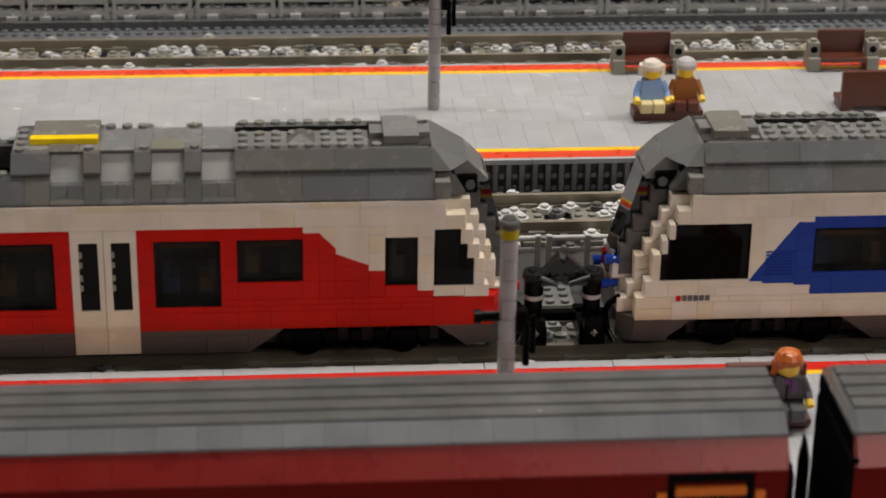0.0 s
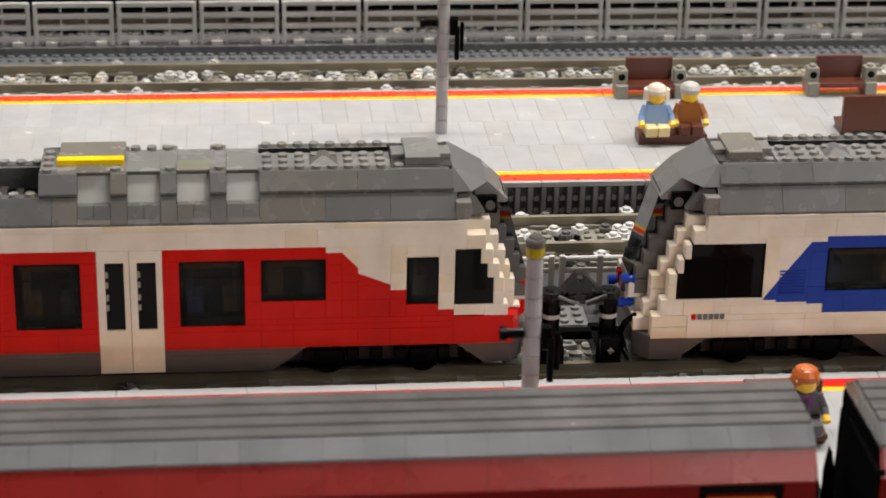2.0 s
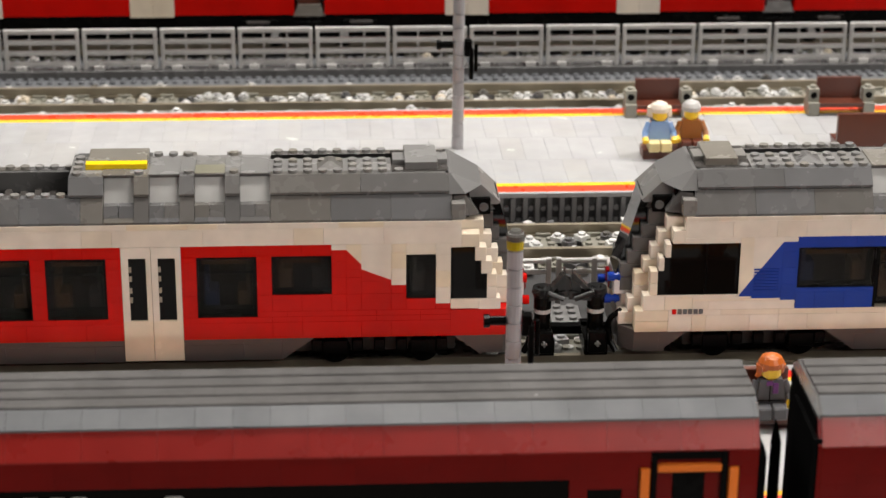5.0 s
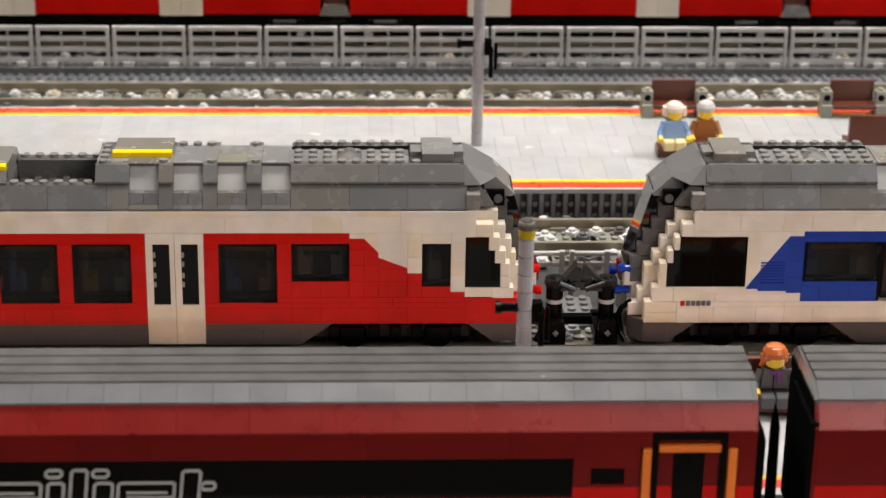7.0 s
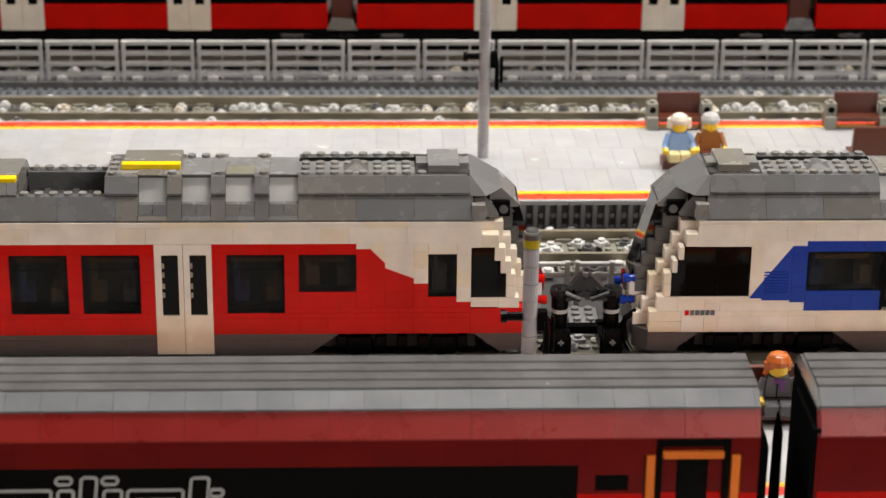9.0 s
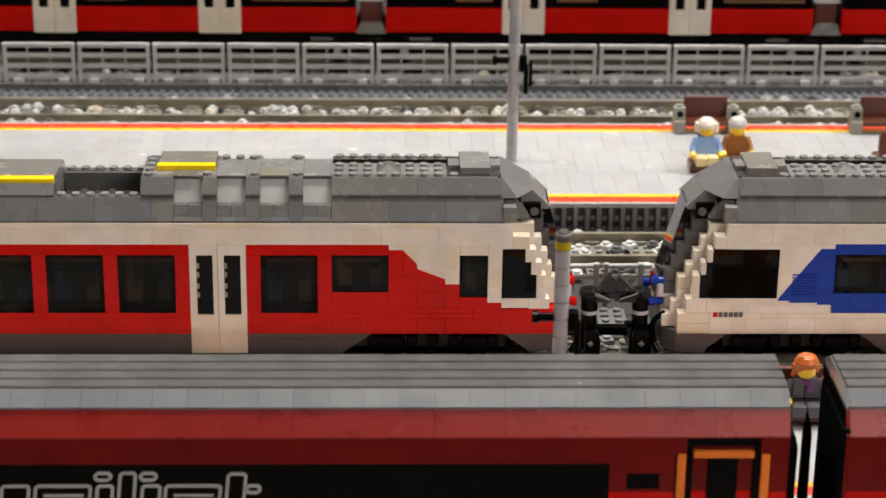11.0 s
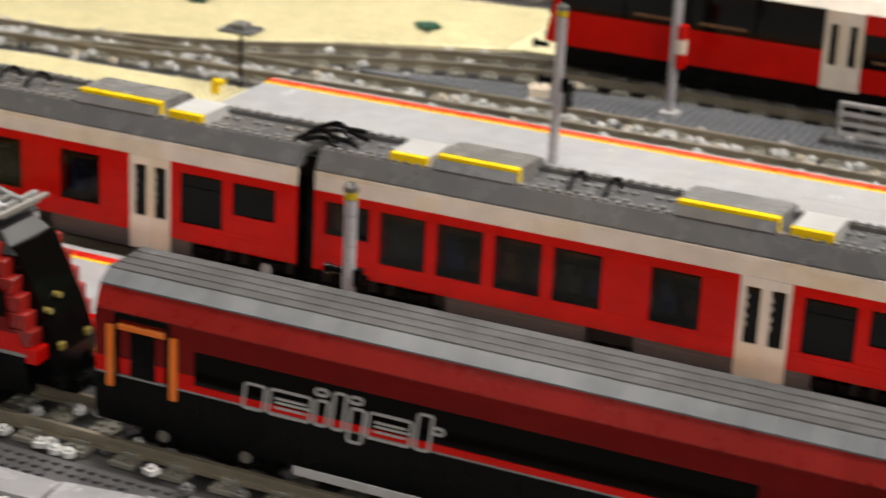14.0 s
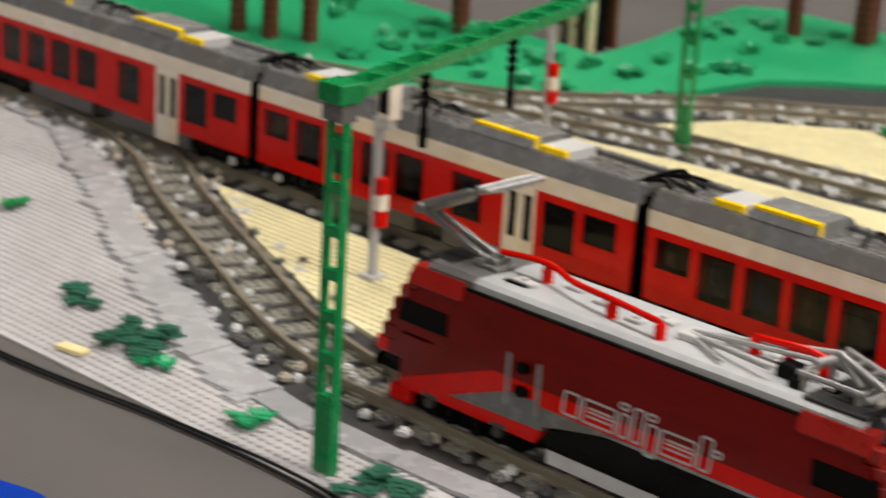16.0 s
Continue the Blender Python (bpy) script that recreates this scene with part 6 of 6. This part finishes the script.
multi("white_stone", "white two-by-two brick lying by the track", "brick", [(Geo().box(-9, 9, -8, 8, 0, 9.6, 0.5).stud(-4, -4, 9.6).stud(4, 4, 9.6).stud(-4, 4, 9.6).stud(4, -4, 9.6), WHITE)], -815, 541, GZ + 3.2, 20)


# ---- toy figures, benches ----
def figure(label, x, y, z, hair, torso, legs, sit=False, rz=0, cap=False, scarf=None):
    """A plastic toy figure as one plain mesh, its head a smooth barrel."""
    leg, body, head, hr, hand = Geo(), Geo(), Geo(), Geo(), Geo()
    if sit:
        leg.box(-7.8, -0.2, -11, 3.5, 0, 7, 0.8).box(0.2, 7.8, -11, 3.5, 0, 7, 0.8)
        b = 6.6
    else:
        leg.box(-7.8, -0.2, -4, 4, 0, 12, 0.8).box(0.2, 7.8, -4, 4, 0, 12, 0.8).box(-7.8, 7.8, -3.6, 3.6, 11.6, 15.6, 0.8)
        b = 15.6
    body.loft([(-7.8, -3.8, b), (7.8, -3.8, b), (7.8, 3.8, b), (-7.8, 3.8, b)], [(-5.8, -3.4, b + 13), (5.8, -3.4, b + 13), (5.8, 3.4, b + 13), (-5.8, 3.4, b + 13)])
    for s in (-1, 1):
        body.tube((s * 6.6, 0, b + 11), (s * 9.6, -2, b + 4.5), 2.6, 2.2, 10)
        body.tube((s * 9.6, -2, b + 4.8), (s * 9.8, -5.5, b + 1.5), 2.2, 2.0, 10)
        hand.tube((s * 9.8, -5.2, b + 1.8), (s * 9.8, -8, b), 2.2, 2.2, 10)
    head.tube((0, 0, b + 13), (0, 0, b + 14), 3.2, 3.2, 14).tube((0, 0, b + 14), (0, 0, b + 15), 4.4, 5.1, 16).tube((0, 0, b + 15), (0, 0, b + 21.4), 5.1, 5.1, 16).tube((0, 0, b + 21.4), (0, 0, b + 22.6), 5.1, 4.2, 16)
    hr.tube((0, 0.8, b + 19.2), (0, 0.8, b + 22), 6.4, 6.6, 16).tube((0, 0.8, b + 22), (0, 0.8, b + 24.6), 6.6, 5.0, 16).tube((0, 0.8, b + 24.6), (0, 0.8, b + 26), 5.0, 2.2, 16)
    hr.tube((0, 3.2, b + 14), (0, 3.0, b + 20), 5.0, 5.4, 14)
    if not cap:
        for k in range(9):
            a = math.pi * (k / 8.0)
            hr.tube((6.2 * math.cos(a), 0.8 + 4.6 * math.sin(a), b + 15.5), (5.6 * math.cos(a), 0.8 + 4.2 * math.sin(a), b + 22), 2.4, 2.8, 8)
    pieces = [(leg, legs), (body, torso), (head, SKIN), (hand, SKIN), (hr, hair)]
    if scarf:
        # side-parted hair with a swept fringe and a flick, a purple scarf
        hr.tube((-5.6, 0.6, b + 14.2), (-4.8, 0.8, b + 20), 1.8, 3.0, 8).tube((-7.4, 0, b + 13.4), (-5.6, 0.4, b + 15.6), 1.1, 1.9, 8).tube((5.2, 0.6, b + 15.5), (4.8, 0.8, b + 20), 1.6, 2.8, 8)
        for k in range(5):
            hr.tube((4.6 - k * 0.5, -3.2 + 0.3 * k, b + 20.6 + k * 0.9), (-5.2 + k * 0.4, -2.6 + 0.3 * k, b + 18.8 + k * 1.4), 1.5, 1.7, 8)
        pieces.append((Geo().box(0.6, 3.6, -4.3, -3.2, b + 5.5, b + 11.5, 0.4).box(-2.6, 0.6, -4.2, -3.2, b + 10, b + 12.4, 0.4), scarf))
        pieces.append((Geo().box(-1.0, -0.5, -4.2, -3.4, b + 1, b + 10, 0.1).box(-6.8, 6.8, -4.15, -3.4, b + 1.6, b + 2.0, 0.1), BLACK))
    return multi("toy_figure", label, "toy figure", pieces, x, y, z, rz, "toy figures")


LBLUE = mat("light_blue_plastic", (0.20, 0.33, 0.58), 0.32)
figure("seated toy figure with white hair and a light blue top", 224, 304, 29, WHITE, LBLUE, mat("cream_plastic", (0.72, 0.60, 0.30), 0.32), True)
figure("seated toy figure with a grey cap and a brown jacket", 246, 306, 29, LGREY, mat("copper_brown_plastic", (0.28, 0.10, 0.02), 0.32), BROWN, True, 0, True)
figure("seated toy figure with orange hair and a grey suit", 223, -82, 22.4, mat("dark_orange_hair", (0.46, 0.105, 0.012), 0.28), mat("slate_plastic", (0.09, 0.09, 0.095), 0.32), mat("slate_plastic", (0.09, 0.09, 0.095)), True, 0, True, mat("purple_plastic", (0.16, 0.03, 0.20), 0.3))


def bench(x, y, z, rz, label, low=0.0):
    t = thing("bench", label, "bench", x, y, z, "platform benches")
    t.rotation_euler.z = radians(rz)
    part("seat", Geo().box(-16, 16, -8, 8, 6.4 - low, 9.6 - low, 0.3), BROWN, t, "reddish brown seat")
    part("backrest", Geo().box(-16, 16, 5, 8, 9.6 - low, 25, 0.3), BROWN, t)
    for s in (-1, 1):
        g = Geo().box(s * 20 - 4, s * 20 + 4, -8, 8, 0, 9.6, 0.3).box(s * 20 - 4, s * 20 + 4, -4, 4, 9.6, 19.2, 0.3).stud(s * 20, 0, 19.2)
        part("armrest", g, OLDGREY, t, "grey brick armrest")
        # black disc on the face paints the shade of a pin hole
        part("arm_hole", Geo().tube((s * 20, -4.3, 14.4), (s * 20, -3.6, 14.4), 2.5, 2.5, 10), BLACK, t)


bench(237, 392, 22.5, 0, "reddish brown bench with grey arm bricks on the platform")
bench(369, 392, 22.5, 0, "reddish brown bench with grey arm bricks on the platform")
multi("plinth", "low brown seat block under the seated figures", "plinth", [(Geo().box(-22, 22, -8, 8, 0, 6.4, 0.3), BROWN)], 235, 306, 22.5)


def plain_bench(x, y, z, rz, label):
    t = thing("bench", label, "bench", x, y, z, "platform benches")
    t.rotation_euler.z = radians(rz)
    part("seat", Geo().box(-19, 19, -11, 5, 3.2, 6.4, 0.3), BROWN, t, "reddish brown seat")
    part("backrest", Geo().box(-19, 19, 5, 9, 3.2, 27, 0.3), BROWN, t)
    for dx in (-15, 15):
        part("foot", Geo().box(dx - 4, dx + 4, -8, 8, 0, 3.2, 0.3), BROWN, t)


plain_bench(215, -79, 16, 0, "plain reddish brown plastic bench on the narrow platform")
plain_bench(367, 318, 22.5, 180, "plain reddish brown bench standing with its back to the trains")

# ---- coupling between the trains ----
CBLACK = mat("coupling_black", (0.007, 0.007, 0.007), 0.25, spec=0.4)
cp = thing("coupling", "black coupling of round columns and arms between the two trains", "coupling", 0, 0, 0)
for x in (116, 145.5):
    e = 1 if x < 130 else -1
    part("column", Geo().tube((x, 18, 14), (x, 18, 36.4), 4.6, 4.6, 16).tube((x, 18, 38.8), (x, 18, 46), 4.9, 4.9, 16), BLACK, cp)
    part("ring", Geo().tube((x, 18, 36.4), (x, 18, 38.8), 4.8, 4.8, 16), LGREY, cp, "pale grey ring")
    part("cap", Geo().tube((x, 18, 46), (x, 18, 48), 5.4, 6.2, 16).tube((x, 18, 48), (x, 18, 51), 6.2, 5.6, 16).tube((x, 18, 51), (x, 18, 52.2), 3.2, 2.6, 14), CBLACK, cp)
    part("foot", Geo().box(x - 6.5, x + 6.5, 10, 40, 12.5, 22, 0.6), BLACK, cp)
    part("bearing", Geo().box(x - 5, x + 5, 5, 12, 16, 29, 0.8), BLACK, cp)
    part("axle_end", Geo().box(x - 1.6, x + 1.6, 3.6, 5, 22.0, 23.0, 0.1).box(x - 0.5, x + 0.5, 3.5, 5, 20.9, 24.1, 0.1), MGREY, cp)
    for pts in ([(x + 3 * e, 44), (x + 3 * e, 48), (129 - 1 * e, 50), (129 - 1 * e, 45)], [(x + 4 * e, 48), (x + 4 * e, 51), (130 - 2 * e, 61), (130 - 2 * e, 57)]):
        part("arm", Geo().prism_y(pts, 14, 21), CBLACK, cp)
    part("link", Geo().tube((x + 2 * e, 12, 50), (130 - 3 * e, 12, 46), 1.5, 1.5, 8), mat("worn_black_plastic", (0.014, 0.0138, 0.014), 0.3), cp)
    part("hose", Geo().pipe([(x - 13 * e, 10, 40), (x - 8 * e, 12, 35), (x - 6 * e, 14, 28), (x - 8 * e, 12, 20), (x - 11 * e, 10, 15)], 1.7), BLACK, cp)
part("drawbar", Geo().box(98, 164, 29, 35, 17, 22, 0.5), BLACK, cp)
part("jaw", Geo().prism_y([(124, 46), (124, 55), (127, 58), (131, 56), (131, 46)], 15, 20), CBLACK, cp, "black jaw of the coupling")
part("jaw", Geo().prism_y([(131.5, 45), (131.5, 57), (135.5, 55), (137, 50), (135, 45)], 16, 21), mat("worn_black_plastic", (0.03, 0.03, 0.032), 0.3), cp, "worn black jaw of the coupling")
PLATEG = mat("plate_grey", (0.16, 0.158, 0.155), 0.3)
multi("loose_plate", "grey studded plate lying between the tracks", "plate", [(Geo().box(0, 17.8, 0, 23.8, 0, 6.4, 0.3), PLATEG)] + [(Geo().stud(5 + 8 * i, 4 + 8 * j, 6.4), PLATEG) for i in (0, 1) for j in (0, 1, 2)], 127, 66, GZ)
for k, (x, y, a) in enumerate(((116, 34, 10), (125, 33, -14), (134, 36, 25), (143, 33, 4), (120, 44, 40), (112, 50, 33), (130, 45, 12), (140, 46, 20), (126, 54, -8))):
    multi("loose_stone", "pale grey single-stud plate lying by the rail", "plate", [(Geo().box(-3.9, 3.9, -3.9, 3.9, 0, 3.1, 0.2).stud(0, 0, 3.1, 10), LGREY if k % 3 else PALE)], x, y, GZ + (3.3 if k in (1, 6) else 0.05), a, "loose plates by the coupling")
for a, b in ((86, 128), (134, 176)):
    t = thing("handrail_bars", "light grey plastic railing lying between the tracks", "railing", 0, 0, 0, "railings")
    for z in (26, 33):
        part("bar", Geo().tube((a, 98, z), (b, 98, z), 1.6, 1.6, 10), LGREY, t)
    for k in range(3):
        x = a + (b - a) * k / 2
        part("post", Geo().box(x - 1.6, x + 1.6, 96.4, 99.6, GZ, 35, 0.4), LGREY, t)


# ---- plants, trees, cable ----
def plant(x, y, z, size, n, m, label, seed):
    r = random.Random(seed)
    g = Geo()
    for k in range(n):
        px, py = r.gauss(0, size * 0.42), r.gauss(0, size * 0.42)
        h = r.uniform(0, 6) * (1 if size > 12 else 0.4)
        a0 = r.uniform(0, 6.28)
        for j in range(5):
            a = a0 + j * 1.2566
            c, s = math.cos(a), math.sin(a)
            L, w, up = r.uniform(7, 11), r.uniform(2.8, 4.0), r.uniform(-0.5, 1.5 if m is DGREEN else 5)
            at = lambda u, v, k: (px + c * u - s * v, py + s * u + c * v, h + 1.5 + up * (u / L) ** 2 + k)
            low = [at(0, -1, 0), at(L * 0.55, -w, 0), at(L, 0, 0), at(L * 0.55, w, 0), at(0, 1, 0)]
            g.loft(low, [(a0_, b0_, c0_ + 1.6) for a0_, b0_, c0_ in low])
        g.stud(px, py, h + 2.4, 8)
        g.tube((px, py, -0.1), (px, py, h + 2.0), 3, 3, 8)
    return multi("plant", label, "plant", [(g, m)], x, y, z, 0, "small plants")


LEAF = mat("leaf_green_plastic", (0.012, 0.20, 0.082), 0.38, var=0.15)
DG, BG = "dark green plastic leaf cluster on the baseplate", "bright green plastic leaf cluster on the baseplate"
for i, (x, y, s, n, m) in enumerate(((-1478, -286, 16, 5, DGREEN), (-1455, -282, 8, 2, DGREEN), (-1382, -294, 32, 16, DGREEN), (-1362, -306, 18, 7, DGREEN), (-1340, -314, 12, 5, GRASS), (-1225, -336, 10, 4, GRASS), (-1108, -338, 20, 8, DGREEN), (-1085, -330, 10, 3, DGREEN), (-1000, -335, 12, 4, DGREEN), (-1690, -190, 12, 3, GREEN))):
    plant(x, y, GZ + 1.4, s, n, m, DG if m is DGREEN else BG, 100 + i)
for i, (x, y, s, n, m) in enumerate(((-1237, 664, 16, 5, DGREEN), (-1340, 668, 10, 3, DGREEN), (-1395, 640, 10, 3, GREEN), (-1000, 700, 12, 4, DGREEN))):
    plant(x, y, GZ + 3.2, s, n, m, DG if m is DGREEN else BG, 130 + i)
for i, (x, y, s, n) in enumerate(((-1704, 492, 18, 7), (-1741, 479, 14, 5), (-1790, 560, 22, 9), (-1850, 520, 24, 10), (-1700, 600, 20, 8), (-1652, 720, 20, 8))):
    plant(x, y, GZ + 6.4, s, n, LEAF if i % 3 else GRASS, "leafy green plastic plant on the meadow", 160 + i)
r = random.Random(5)
for i in range(60):
    x, y = r.uniform(-2150, -1560), r.uniform(380, 1000)
    if inside(MEADOW, x, y) and inside(MEADOW, x + 50, y - 40):
        plant(x, y, GZ + 6.4, r.choice((10, 16, 22)), r.choice((4, 6, 9)), r.choice((LEAF, GRASS, GRASS)), "leafy green plastic plant on the meadow", 200 + i)


def trunk(x, y, h, w, seed):
    r = random.Random(seed)
    t = thing("tree", "tall brown brick-built tree trunk on the meadow", "tree", x, y, GZ + 6.4, "trees")
    g = Geo()
    z = 0
    while z < h:
        k = w * (1 - 0.25 * z / h)
        g.box(-k, k, -k, k, z, z + 9.5, 0.5)
        z += 9.6
    part("trunk", g, BROWN, t)
    g = Geo()
    for k in range(3):
        a = r.uniform(0, 6.28)
        g.tube((0, 0, h * (0.6 + 0.13 * k)), (math.cos(a) * 34, math.sin(a) * 34, h * (0.72 + 0.13 * k)), 3.4, 2.2, 8)
    part("limb", g, BROWN, t)
    g = Geo()
    for k in range(70):
        a, d, zz = r.uniform(0, 6.28), r.uniform(8, 62), r.uniform(0.72, 1.12) * h
        px, py = math.cos(a) * d, math.sin(a) * d
        for j in range(3):
            b = r.uniform(0, 6.28)
            c, s = math.cos(b), math.sin(b)
            g.prism_z([(px, py), (px + c * 7 - s * 4, py + s * 7 + c * 4), (px + c * 14, py + s * 14), (px + c * 7 + s * 4, py + s * 7 - c * 4)], zz, zz + 2.6)
    part("crown", g, GREEN, t, "crown of flat green plastic leaves")


for i, (x, y, h, w) in enumerate(((-1726, 934, 190, 7), (-1652, 975, 200, 11), (-1948, 592, 200, 8), (-2043, 387, 210, 7), (-2005, 412, 210, 7), (-2090, 380, 210, 7))):
    trunk(x, y, h, w, 40 + i)
sh = thing("shed", "small tan and brown brick shed behind the meadow", "shed", -1852, 700, -7)
for dx, dy, m in ((-26, -20, TAN), (26, -20, TAN), (-26, 20, BROWN), (26, 20, BROWN), (0, -20, TAN)):
    part("post", Geo().box(dx - 4, dx + 4, dy - 4, dy + 4, 6.6, 76, 0.4), m, sh)
# no real room: a solid black block stands for the shade inside
part("room", Geo().box(-22, 22, -14, 18, 6.6, 72, 0.4), BLACK, sh, "black block for the shade inside")
part("roof", Geo().box(-36, 36, -30, 30, 76, 82, 0.5), BROWN, sh)
part("rail", Geo().box(-26, 26, -23, -20.5, 30, 36, 0.3), BROWN, sh)
cb = thing("cable", "black cables lying along the table's edge", "cable", 0, 0, 0)
for k, dy in enumerate((4, 0)):
    g = Geo()
    pts = smooth_path3([(-2100, -372 + dy, 2), (-1700, -392 + dy, 2), (-1424, -388 + dy, 2), (-1262, -370 + dy, 2), (-1140, -366 + dy * 1.6, 2), (-1000, -378 + dy, 2), (-850, -372 + dy * 2, 2), (-700, -362 + dy, 2), (-300, -372 + dy, 2)], 12)
    g.pipe(pts, 1.35)
    part("strand", g, CABLE, cb)
sbx = thing("storage_box", "edge of a blue plastic box on the cloth", "box", -1226, -558, -0.4)
sbx.rotation_euler.z = radians(16)
rim = [(70 * math.cos(a), 50.6 * math.sin(a)) for a in [math.pi * k / 16 for k in range(32)]]
rim = [(max(-60, min(60, x)), max(-44, min(44, y))) for x, y in rim]
part("body", Geo().prism_z([(x * 0.95, y * 0.95) for x, y in rim], 0, 10), BLUE, sbx)
part("rim", Geo().prism_z(rim, 10.05, 13), BLUE, sbx, "rounded blue rim")
multi("loose_tile", "cream tile lying at the baseplate's edge", "tile", [(Geo().box(-12, 12, -5, 5, 0, 3.2, 0.4), mat("cream_plastic", (0.72, 0.60, 0.30), 0.32))], -1396, -346, GZ + 1.4, 12)
